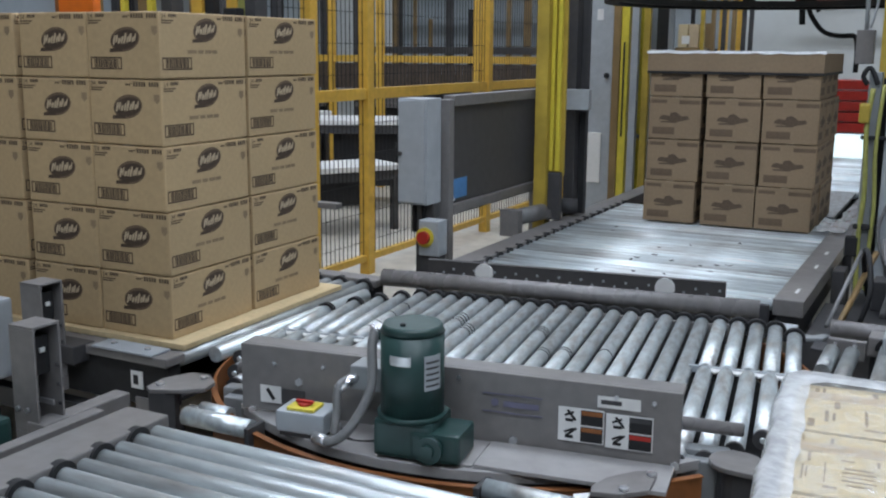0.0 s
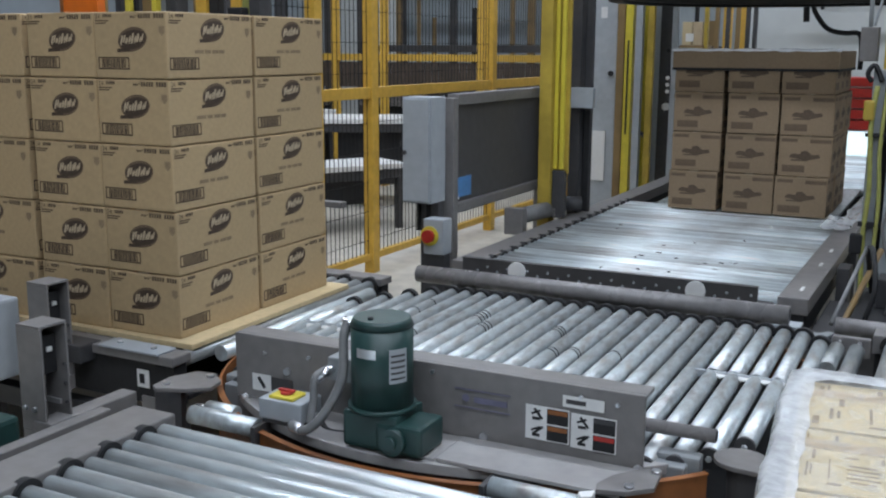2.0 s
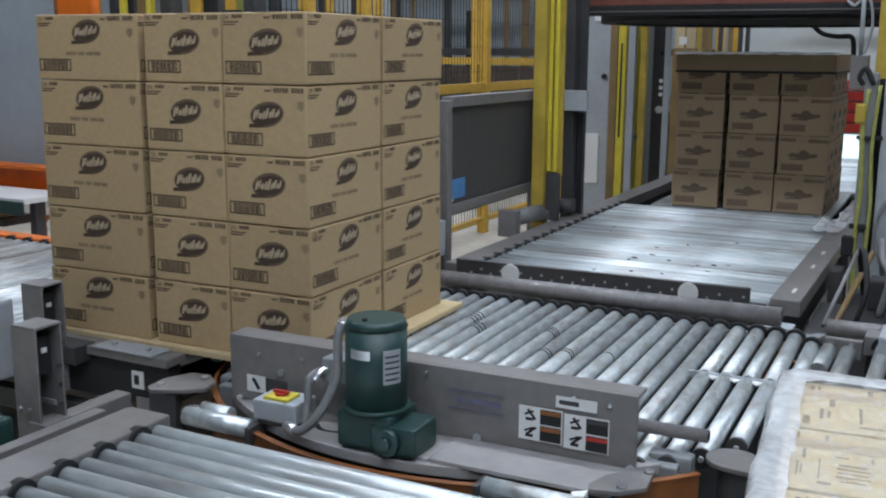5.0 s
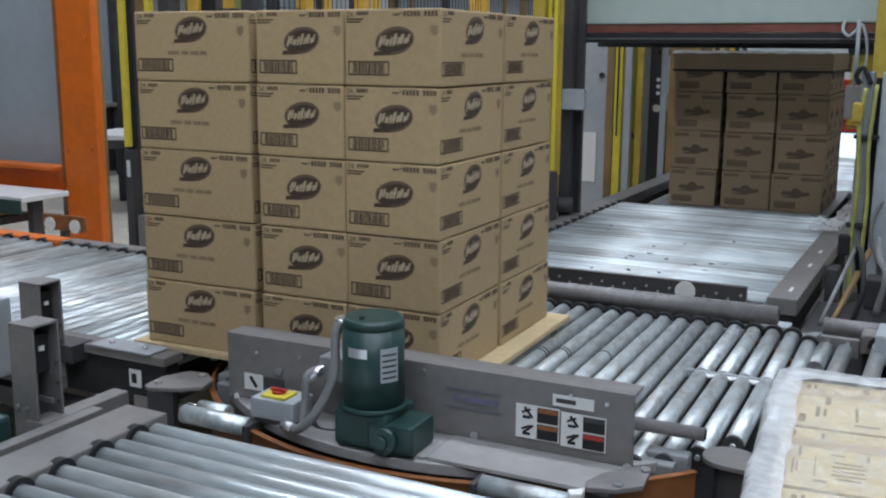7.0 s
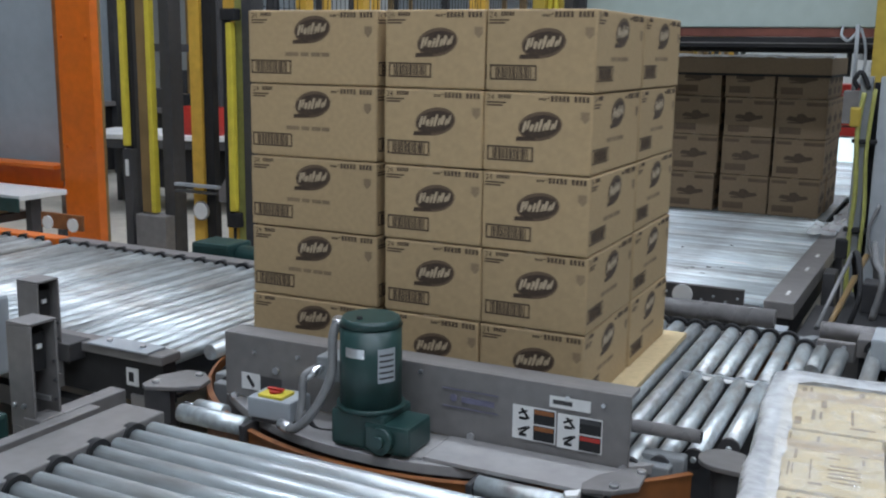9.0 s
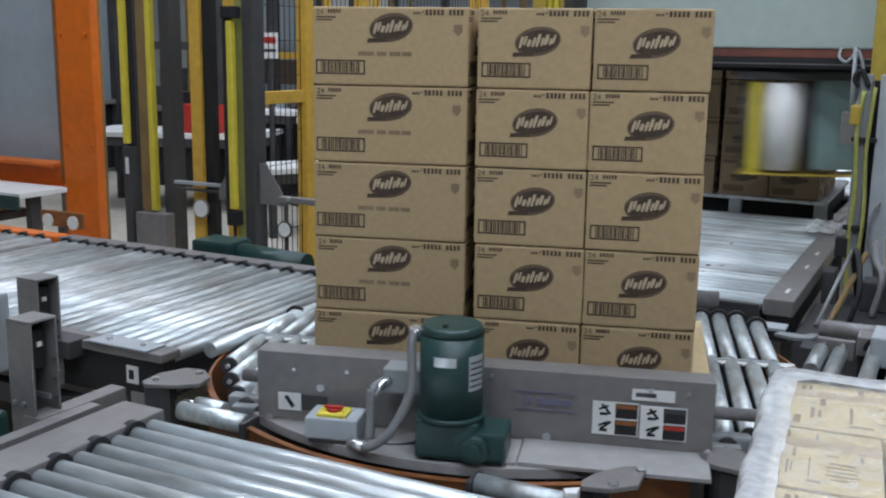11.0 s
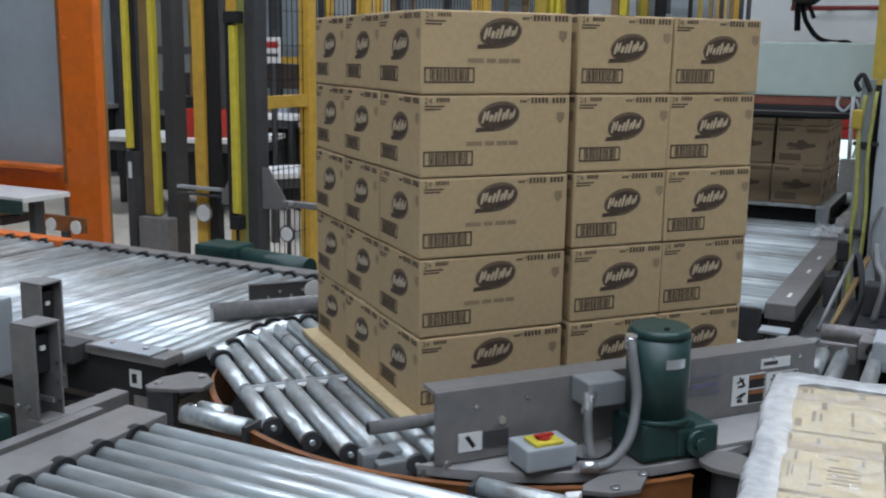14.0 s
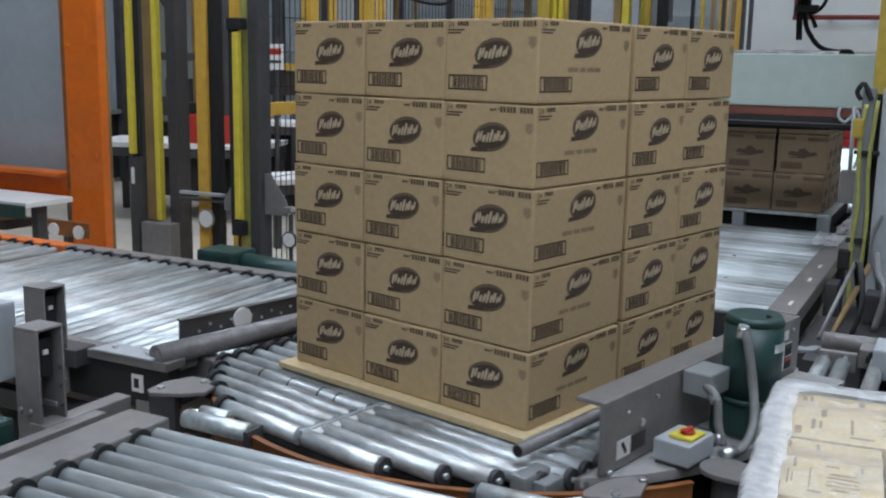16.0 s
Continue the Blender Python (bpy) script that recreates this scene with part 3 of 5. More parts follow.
    part("conduit", pipe([(mx - 0.10, my - 0.01, 0.935), (mx - 0.105, my - 0.03, 0.89), (mx - 0.10, my - 0.05, 0.78), (mx - 0.14, my - 0.08, 0.68), (mx - 0.20, my - 0.08, 0.622), (mx - 0.25, my - 0.06, 0.612)], 0.0135), CONDUIT, m, "ribbed grey flexible conduit")
    part("conduit", pipe([(mx - 0.19, my + 0.05, 0.77), (mx - 0.22, my + 0.0, 0.75), (mx - 0.222, my - 0.01, 0.68), (mx - 0.222, my - 0.03, 0.62)], 0.012), CONDUIT, m)
    for p, q, r in (((mx - 0.098, my - 0.005, 0.905), (mx - 0.10, my - 0.012, 0.942), 0.019), ((mx - 0.225, my + 0.0, 0.74), (mx - 0.18, my + 0.04, 0.775), 0.017), ((mx - 0.27, my - 0.05, 0.612), (mx - 0.225, my - 0.07, 0.614), 0.019), ((mx - 0.222, my - 0.02, 0.62), (mx - 0.222, my - 0.015, 0.65), 0.016)):
        part("conduit_fitting", rod(p, q, r * 0.85, 12), STEEL_BRIGHT, m, "bright zinc conduit fitting")
    sw = part("isolator_switch", box(-0.440, -0.290, -0.940, -0.830, 0.602, 0.664, 0.006), GREY_LIGHT, ob, "light grey isolator box with a yellow plate and red knob")
    part("switch_foot", box(-0.43, -0.30, -0.935, -0.835, 0.590, 0.602), GREY_DARK, sw)
    part("switch_plate", box(-0.410, -0.325, -0.93, -0.86, 0.664, 0.674, 0.003), LEMON, sw, "yellow switch plate")
    knob = rod((-0.368, -0.895, 0.674), (-0.368, -0.895, 0.681), 0.020, 16)
    box(-0.396, -0.340, -0.902, -0.888, 0.680, 0.688, 0.004, knob)
    part("switch_knob", knob, RED, sw, "red rotary knob")
    part("cable", pipe([(-0.28, -0.86, 0.60), (-0.22, -0.90, 0.585), (-0.14, -0.88, 0.59), (-0.10, -0.84, 0.61)], 0.008, 8), BLACK, ob)
    return ob


table = turntable()


def turntable_well():
    ob = thing("turntable_skirt", (0, 0, 0), "curved orange-brown skirt round the turntable", "skirt")
    part("skirt_sheet", band(1.045, 1.055, 0.33, 0.545, 165, 218, 30), RUST, ob)
    part("skirt_sheet", band(1.040, 1.050, 0.33, 0.566, 218.2, 322, 60), RUST, ob)
    part("skirt_rim", band(1.036, 1.056, 0.566, 0.570, 218.2, 322, 60), RUST, ob)
    part("skirt_sheet", band(1.045, 1.055, 0.40, 0.56, 22, 46, 16), RUST, ob)
    part("base_ring", band(0.75, 1.0, 0.0, 0.36, seg=64), GREY_DARK, ob)


turntable_well()


def side_details(ob):
    for x, y in ((0.985, 0.45), (1.055, 0.22)):
        part("short_roller", rod((x, y, TOP - 0.032), (x, 0.735, TOP - 0.032), 0.029, 18), STEEL_FEED, ob, "short roller beside the round table")
        part("axle", rod((x, 0.735, TOP - 0.032), (x, 0.86, TOP - 0.032), 0.009, 8), STEEL_BRIGHT, ob)
    part("rail_end", box(0.955, 1.095, 0.85, 0.885, TOP - 0.09, TOP - 0.015, 0.004), GREY, ob)
    part("rail_tube", rod((0.95, 0.98, 0.595), (1.22, 0.98, 0.595), 0.035, 16), TUBE_GREY, ob)
    part("hook_plate", prism(((0.78, 0.93), (0.86, 0.90), (0.93, 0.93), (0.95, 1.0), (0.92, 1.01), (0.89, 0.965), (0.80, 0.975)), 0.545, 0.560, 0.004), GREY_MID, ob, "pale hooked end plate")
    part("junction_box", box(1.16, 1.42, 0.66, 0.86, 0.55, 0.665, 0.01), GREY_LIGHT, ob, "light grey junction box on the rail")
    pts = [(0.900 + 0.072 * math.cos(radians(a)), -0.580 + 0.072 * math.sin(radians(a))) for a in range(20, 261, 20)] + [(0.985, -0.66)]
    part("corner_plate", prism(pts, TOP - 0.012, TOP + 0.002, 0.003), GREY, ob, "rounded grey corner plate beside the table")
    part("corner_bracket", prism([(0.93 + (x - 0.93) * 0.62, -0.62 + (y + 0.62) * 0.62) for x, y in pts], 0.0, TOP - 0.013), GREY_DARK, ob)
    part("corner_plate", prism(((0.90, 0.80), (0.97, 0.79), (1.0, 0.86), (0.96, 0.92), (0.90, 0.91)), 0.54, 0.552, 0.003), GREY_DARK, ob)


side_details(side)


def under_frame():
    ob = thing("drive_frame", (0, 0, 0), "dark drive frame, added for the shadowy space beside the exit conveyor", "drive frame")
    # dark body, top and panel added for the shadowy space beside the conveyor
    part("frame_body", box(0.98, 1.9, 1.25, 2.0, 0.0, 0.50, 0.01), GREY_DARK, ob)
    part("frame_top", box(0.96, 1.92, 1.23, 2.02, 0.50, 0.52, 0.004), BLACK, ob)
    part("shade_panel", box(0.815, 0.975, 1.24, 1.95, 0.0, 0.47, 0.006), GREY_DARK, ob)
    part("diagonal_rod", rod((0.86, 1.32, 0.30), (1.02, 2.05, 0.72), 0.014, 10), OLIVE_BROWN, ob)
    part("diagonal_rod", rod((0.90, 1.28, 0.52), (0.98, 1.75, 0.78), 0.010, 8), CONDUIT, ob)
    for k, (a, b) in enumerate(((1.02, 1.42), (1.10, 1.55), (1.19, 1.40), (1.30, 1.62), (1.42, 1.45))):
        part("hose", pipe([(a, b, 0.521), (a + 0.03, b + 0.02, 0.66 + 0.04 * (k % 3)), (a - 0.01 * k, b + 0.15, 0.80 - 0.05 * (k % 2)), (a - 0.04, b + 0.42, 0.74 + 0.05 * (k % 3)), (a - 0.02, b + 0.55, 0.52)], 0.012 + 0.003 * (k % 2)), (BLACK, CONDUIT, BLACK, GREY_DARK, OLIVE)[k], ob)
    part("valve_block", box(1.04, 1.26, 1.66, 1.80, 0.521, 0.66, 0.008), GREY_DARK, ob)
    part("valve_block", box(1.32, 1.46, 1.70, 1.84, 0.521, 0.74, 0.008), BLACK, ob)
    part("strut", box(-0.02, 0.02, -0.6, 0.6, -0.02, 0.02, 0.003, None, pose(0.95, 1.9, 0.30, 28)), GREY_DARK, ob)


under_frame()


# ---- cartons ----
def on_face(n, at, w, h, t=0.0007, shape=None, bm=None, tilt=0.0):
    """A thin printed shape on an upright face with outward normal n, centred at the point at; shape: outline in units of half w, half h."""
    n = Vector(n)
    right = Vector((0, 0, 1)).cross(n)
    m = Matrix((right, Vector((0, 0, 1)), n)).transposed().to_4x4()
    m.translation = Vector(at)
    pts = shape or [(-1, -1), (1, -1), (1, 1), (-1, 1)]
    c, s = math.cos(radians(tilt)), math.sin(radians(tilt))
    pts = [(x * w / 2, y * h / 2) for x, y in pts]
    return prism([(c * x - s * y, s * x + c * y) for x, y in pts], 0.0, t, 0, bm, m)


OVAL = [(math.cos(2 * math.pi * k / 26), math.sin(2 * math.pi * k / 26)) for k in range(26)]


def count_text():
    cu = bpy.data.curves.new("count", "FONT")
    cu.body, cu.size, cu.align_x, cu.align_y = "24", 0.024, "LEFT", "CENTER"
    ob = bpy.data.objects.new("count", cu)
    scene.collection.objects.link(ob)
    me = bpy.data.meshes.new_from_object(ob.evaluated_get(bpy.context.evaluated_depsgraph_get()))
    bpy.data.objects.remove(ob)
    me.materials.clear()
    me.materials.append(INK)
    return me


COUNT = count_text()


def carton(name, label, L, W, H, mat, far=False):
    """A carton with its length along x, standing on its base centre, printed on all four sides."""
    ob = thing(name, (0, 0, 0), label, "carton")
    g = 0.0025
    body = box(-L / 2 + g, L / 2 - g, -W / 2 + g, W / 2 - g, 0.0, H - 0.0035, 0.0065)
    part("body", body, mat, ob)
    part("tape", box(-L / 2 + 0.004, L / 2 - 0.004, -0.026, 0.026, H - 0.0035, H - 0.0027), KRAFT_TAPE, ob, "glossy packing tape strip")
    for n, w, d in (((0, -1, 0), L, W), ((0, 1, 0), L, W), ((1, 0, 0), W, L), ((-1, 0, 0), W, L)):
        long = w == L
        nv = Vector(n)
        right = Vector((0, 0, 1)).cross(nv)

        def spot(u, v):
            return nv * (d / 2 - g) + right * (u - 0.5) * w + Vector((0, 0, (1 - v) * H))
        if far:
            mark = on_face(n, spot(0.50, 0.48), 0.19, 0.062, shape=[(-1, -0.5), (-0.3, -0.8), (0.2, -1), (1, -0.4), (0.9, 0.3), (0.45, 0.15), (0.3, 0.6), (0.1, 1), (-0.25, 0.8), (-0.3, 0.2), (-0.75, 0.35), (-0.95, 0.0)])
            on_face(n, spot(0.40, 0.60), 0.10, 0.010, bm=mark)
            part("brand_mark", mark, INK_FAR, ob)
            part("barcode", on_face(n, spot(0.30, 0.81), 0.14, 0.045), INK_SOFT, ob)
            part("print_line", on_face(n, spot(0.78, 0.13), 0.13, 0.024), INK_SOFT, ob)
            part("print_line", on_face(n, spot(0.20, 0.12), 0.10, 0.022), INK_SOFT, ob)
            continue
        uc, vc = (0.51, 0.27) if long else (0.53, 0.42)
        lw, lh = 0.136, 0.084
        c = spot(uc, vc)
        up = Vector((0, 0, 1))
        halo = on_face(n, c, lw, lh, 0.0005, shape=OVAL, tilt=10)
        on_face(n, c - right * 0.040 - up * 0.036, 0.070, 0.017, 0.0005, shape=[(-1, -1), (1, -1), (0.8, 1), (-0.9, 0.4)], bm=halo, tilt=2)
        tagged(part("brand_mark", halo, INK_SOFT, ob, "dark oval brand mark with light strokes"), kind="stuff")
        core = on_face(n, c - up * 0.001, lw * 0.93, lh * 0.78, 0.0009, shape=OVAL, tilt=10)
        on_face(n, c - right * 0.042 - up * 0.037, 0.058, 0.011, 0.0009, bm=core, tilt=2)
        tagged(part("mark_core", core, INK, ob), kind="stuff")
        strokes = None
        for dx, dz, sw, sh, tl in ((-0.048, -0.003, 0.010, 0.036, -14), (-0.036, 0.002, 0.008, 0.030, -14), (-0.025, -0.005, 0.012, 0.022, -14), (-0.011, -0.002, 0.009, 0.030, -14),
                                   (0.002, 0.003, 0.010, 0.040, -14), (0.014, -0.001, 0.008, 0.026, -14), (0.026, 0.005, 0.012, 0.032, -14), (0.038, 0.000, 0.009, 0.020, -14), (0.048, 0.007, 0.007, 0.028, -14)):
            strokes = on_face(n, c + right * dx + up * dz, sw, sh, 0.0013, shape=[(-0.7, -1), (0.5, -0.9), (1, 0.1), (0.8, 1), (-0.6, 0.9), (-1, -0.1)], bm=strokes, tilt=tl)
        tagged(part("mark_print", strokes, KRAFT_TAPE, ob), kind="stuff")
        b0, b1, bv = (0.025, 0.345, 0.775) if long else (0.045, 0.475, 0.775)
        bw, bh = (b1 - b0) * w, 0.044
        cb = spot((b0 + b1) / 2, bv)
        bars = None
        for dz, hh in ((bh / 2 - 0.0025, 0.005), (-bh / 2 + 0.0025, 0.005)):
            bars = on_face(n, cb + up * dz, bw, hh, bm=bars)
        for dx in (-bw / 2 + 0.0025, bw / 2 - 0.0025):
            on_face(n, cb + right * dx, 0.005, bh, bm=bars)
        x = -bw / 2 + 0.017
        i = 0
        while x < bw / 2 - 0.017:
            s = (0.0035, 0.006, 0.0025, 0.007, 0.004)[i % 5]
            on_face(n, cb + right * (x + s / 2), s, bh * 0.72, bm=bars)
            x += s + (0.0025, 0.002, 0.0035)[i % 3]
            i += 1
        tagged(part("barcode", bars, INK_CODE, ob), kind="stuff")
        share("count_text", COUNT, ob, Matrix.Translation(spot(0.03, 0.085) + nv * 0.0006) @ Matrix((right, up, nv)).transposed().to_4x4())
        lines = None
        for k in range(5):
            lines = on_face(n, spot(0.03, 0.07) + right * (0.040 + 0.0085 * k), 0.0060, 0.012, bm=lines)
        for k, ll in enumerate((0.062, 0.050)):
            on_face(n, spot(0.03, 0.145 + 0.035 * k) + right * ll / 2, ll, 0.0045, bm=lines)
        for k in range(10):
            if k != 5:
                on_face(n, spot(0.965, 0.08) - right * (0.0118 * (9 - k) + 0.006), 0.0080, 0.0165, bm=lines)
        on_face(n, spot(0.965, 0.075) - right * 0.124, 0.006, 0.004, bm=lines)
        for k in range(3):
            on_face(n, spot(0.965, 0.09) - right * (0.150 - 0.008 * k), 0.0058, 0.0075, bm=lines)
        tagged(part("small_print", lines, INK_CODE, ob), kind="stuff")
        faint = on_face(n, spot(0.93, 0.30), 0.026, 0.034, shape=[(-1, 1), (-1, -0.2), (0, -1), (1, -0.2), (1, 1)])
        if long:
            for k, (a, s) in enumerate(((0.30, 0.05), (0.42, 0.03), (0.50, 0.035), (0.58, 0.03))):
                on_face(n, spot(a, 0.60) + right * s / 2, s, 0.013, bm=faint)
        tagged(part("faint_print", faint, INK_FAINT, ob), kind="stuff")
    return ob


CL, CW, CH = 0.486, 0.339, 0.235
LOAD_Z = 0.622
# seconds, corner x, corner y, turn of the moving load
LOAD_ROWS = [(0.0, -2.323, -0.524, 1.6), (1.0, -2.324, -0.524, 1.6), (1.5, -2.321, -0.524, 1.6), (2.0, -2.312, -0.524, 1.55), (2.5, -2.272, -0.522, 1.5),
             (3.0, -2.198, -0.521, 1.4), (3.5, -2.097, -0.520, 1.3), (4.0, -1.965, -0.522, 1.3), (6.5, -1.334, -0.528, 1.25), (7.0, -1.210, -0.526, 1.25),
             (7.5, -1.087, -0.524, 1.25), (8.0, -0.969, -0.521, 1.25), (8.5, -0.850, -0.518, 1.25), (9.0, -0.727, -0.514, 1.2), (9.4, -0.648, -0.506, 1.0)]
PIVOT = (-0.556, -0.486)     # the load's corner on the turntable before it turns
TURN_ROWS = [(9.8, 1.6), (10.2, 6.0), (10.6, 10.9), (11.0, 15.7), (11.5, 21.7), (12.0, 27.5), (12.5, 33.0), (13.0, 39.0), (13.5, 45.1), (14.0, 51.15), (14.5, 57.3), (15.0, 63.6),
             (15.5, 69.9), (16.0, 76.2)]
for t_, a_ in TURN_ROWS:
    c_, s_ = math.cos(radians(a_)), math.sin(radians(a_))
    LOAD_ROWS.append((t_, c_ * PIVOT[0] - s_ * PIVOT[1], s_ * PIVOT[0] + c_ * PIVOT[1], a_))

moving = []     # the things of the load with their poses on it


def near_load():
    rnd = random.Random(4)
    gap = 0.022
    first = carton("carton", "brown corrugated carton with dark oval print, stacked on the moving load", CL, CW, CH, KRAFT)
    tagged(first, group="cartons of the moving load")
    spots = []
    for k in range(5):
        z = LOAD_Z + k * CH
        for j in range(3):
            spots.append((pose(CL / 2, CW * (j + 0.5) - 0.004, z), k))
        for i in range(2):
            for j in range(2):
                spots.append((pose(CL + gap + CW * (i + 0.5), CL * (j + 0.5) + 0.012 * j, z, 0, 0, 90), k))
    for i, (m, k) in enumerate(spots):
        m = m @ pose(rnd.uniform(-0.003, 0.003), rnd.uniform(-0.003, 0.003), 0, 0, 0, rnd.uniform(-0.35, 0.35))
        moving.append((first if i == 0 else copy_thing(first, m), m))
    sheet = thing("slip_sheet", (0, 0, 0), "pale yellowish board slip sheet under the stacked cartons", "slip sheet")
    part("board", box(-0.05, CL + 2 * CW + gap + 0.075, -0.03, 3 * CW + 0.03, TOP + 0.001, LOAD_Z, 0.003), SHEET, sheet)
    moving.append((sheet, pose(0, 0, 0)))


near_load()

FL, FW, FH = 0.30, 0.330, 0.263
FAR_ROWS = [(0.0, 3.114, 0), (0.5, 3.222, 0), (1.0, 3.36, 0), (1.5, 3.49, 0), (2.0, 3.605, 0), (2.5, 3.70, 0), (3.0, 3.775, 0), (3.5, 3.825, 0), (4.0, 3.852, 0), (4.4, 3.86, 0), (9.3, 3.86, 0),
            (9.8, 3.86, 0.03), (10.6, 3.86, 0.096), (11.0, 3.86, 0.105), (16.0, 3.86, 0.105)]
far_moving = []


def far_load():
    first = carton("carton", "brown carton with a dark print and the wrapper's shade in its colour, on the load being wrapped", FL, FW, FH, KRAFT_FAR, True)
    tagged(first, group="cartons in the stretch wrapper")
    rnd = random.Random(8)
    n = 0
    for k in range(4):
        for i in range(3):
            for j in range(3):
                m = pose(-0.452 + FW * (i + 0.5) + (0.0, 0.028 - 0.007 * (k == 3), 0.036 - 0.007 * (k == 3))[i], FL * (j + 0.5), TOP + 0.008 + k * FH, rz=90) @ pose(rnd.uniform(-0.006, 0.006), rnd.uniform(-0.006, 0.006), 0, 0, 0, rnd.uniform(-0.6, 0.6))
                far_moving.append((first if n == 0 else copy_thing(first, m), m))
                n += 1
    cap = thing("board_cap", (0, 0, 0), "shallow brown board cap over the far load", "board cap")
    z = TOP + 0.008 + 4 * FH
    w = box(-0.462, 0.582, -0.012, 0.912, z + 0.001, z + 0.006)
    for a in ((-0.462, -0.457, -0.012, 0.912), (0.577, 0.582, -0.012, 0.912), (-0.457, 0.577, -0.012, -0.007), (-0.457, 0.577, 0.907, 0.912)):
        box(*a, z - 0.11, z + 0.001, 0, w)
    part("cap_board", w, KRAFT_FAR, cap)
    band_ = None
    for a in ((-0.464, 0.584, -0.014, -0.0125), (-0.464, 0.584, 0.9125, 0.914), (-0.464, -0.4625, -0.0125, 0.9125), (0.5825, 0.584, -0.0125, 0.9125)):
        band_ = box(*a, z - 0.122, z - 0.106, 0, band_)
    part("strap", band_, BLACK, cap, "dark strap round the rim of the cap")
    rnd = random.Random(31)
    bm = bmesh.new()
    n = 24
    rim = [[bm.verts.new((-0.47 + 1.06 * i / n, -0.016 + dy, z + 0.008 + dz + rnd.uniform(-0.004, 0.004))) for i in range(n + 1)] for dy, dz in ((0.0, -0.006), (0.004, 0.008), (0.05, 0.010), (0.12, 0.002))]
    for a, b in zip(rim, rim[1:]):
        for i in range(n):
            bm.faces.new((a[i], a[i + 1], b[i + 1], b[i]))
    part("film_edge", bm, FILM_DENSE, cap, "whitish crumpled film edge on the cap")
    far_moving.append((cap, pose(0, 0, 0)))


far_load()


def lift_table():
    ob = thing("lift_platform", (0, 0, 0), "steel lifting platform under the load in the wrapper", "lift platform")
    part("platform_top", box(-0.60, 0.62, 3.87, 5.24, TOP - 0.02, TOP + 0.004, 0.004), STEEL_WORN, ob)
    for x in (-0.60, -0.02, 0.54):
        part("platform_leg", box(x, x + 0.08, 3.88, 3.96, TOP - 0.13, TOP - 0.02, 0.003), GREY_LIGHT, ob)
    part("platform_web", box(-0.58, 0.60, 3.98, 5.2, TOP - 0.13, TOP - 0.02), BLACK, ob)
    return ob


lift = lift_table()
RING_C = (0.09, 4.48)
RING_ROWS = [(0.0, 2.05), (4.2, 2.05), (4.6, 2.0), (5.9, 1.75), (6.3, 1.737), (9.2, 1.735), (9.8, 1.715), (10.5, 1.655), (11.5, 1.545), (12.0, 1.486), (12.5, 1.433), (13.0, 1.378), (13.5, 1.352), (14.0, 1.349), (16.0, 1.336)]


def wrap_ring():
    ob = thing("wrapping_ring", (0, 0, 0), "black ring of a stretch wrapper under a pale green beam", "stretch wrapper")
    part("ring", band(1.15, 1.25, -0.035, 0.035, seg=80, centre=RING_C), BLACK, ob)
    part("ring_belt", band(1.10, 1.15, -0.015, 0.03, seg=80, centre=RING_C), GREY_DARK, ob)
    x0, x1, y0 = RING_C[0] - 1.28, RING_C[0] + 1.20, RING_C[1] - 1.30
    part("front_beam", box(x0, x1, y0, y0 + 0.16, 0.105, 0.42, 0.01), BEAMGREEN, ob, "broad pale green enamelled beam")
    part("rear_beam", box(x0, x1, RING_C[1] + 1.14, RING_C[1] + 1.30, 0.105, 0.42, 0.01), BEAMGREEN, ob)
    for x in (x0, x1 - 0.12):
        part("side_beam", box(x, x + 0.12, y0 + 0.165, RING_C[1] + 1.135, 0.14, 0.30, 0.01), BEAMGREEN, ob)
    part("wear_strip", box(x0 + 0.05, x1 - 0.05, y0 + 0.01, y0 + 0.05, 0.05, 0.103, 0.004), STRIP_BROWN, ob, "reddish brown strip under the beam")
    part("guide_bar", box(x0 + 0.02, x1 - 0.06, y0 - 0.01, y0 + 0.04, -0.012, 0.048, 0.004), BLACK, ob)
    part("guide_lip", box(x0 + 0.02, x1 - 0.06, y0 - 0.016, y0 - 0.011, 0.010, 0.016), GREY, ob)
    part("end_block", box(x0 - 0.06, x0 + 0.015, y0 - 0.02, y0 + 0.08, -0.05, 0.09, 0.01), GREY_DARK, ob)
    for k in range(3):
        part("end_bolt", rod((x0 - 0.04 + 0.025 * k, y0 - 0.02, 0.06), (x0 - 0.04 + 0.025 * k, y0 - 0.03, 0.06), 0.008, 8), GREY_LIGHT, ob)
    for k in range(8):
        a = radians(45 * k + 22)
        x, y = RING_C[0] + 1.2 * math.cos(a), RING_C[1] + 1.2 * math.sin(a)
        part("ring_roller", rod((x, y, 0.036), (x, y, 0.10), 0.05, 14), GREY_DARK, ob)
    part("cutter_rod", rod((0.79, y0 - 0.07, -0.26), (0.785, y0 - 0.07, 0.12), 0.012, 10), GREY_LIGHT, ob, "pale upright rod")
    part("cutter_box", box(0.745, 0.84, y0 - 0.12, y0 - 0.02, -0.44, -0.25, 0.006), GREY, ob, "grey film clamp box")
    part("cutter_cable", pipe([(0.80, y0 - 0.07, 0.10), (0.83, y0 - 0.08, 0.02), (0.84, y0 - 0.08, -0.10), (0.81, y0 - 0.07, -0.24)], 0.008, 8), GREY_LIGHT, ob)
    part("cutter_arm", pipe([(0.785, y0 - 0.07, 0.08), (0.74, y0 - 0.07, 0.03), (0.70, y0 - 0.06, 0.06), (0.70, y0 + 0.0, 0.11)], 0.009, 8), GREY_LIGHT, ob)
    part("bracket", box(x1 - 0.22, x1 - 0.14, y0 - 0.03, y0 + 0.02, -0.06, 0.06, 0.005), GREY_DARK, ob)
    return ob


ring = wrap_ring()


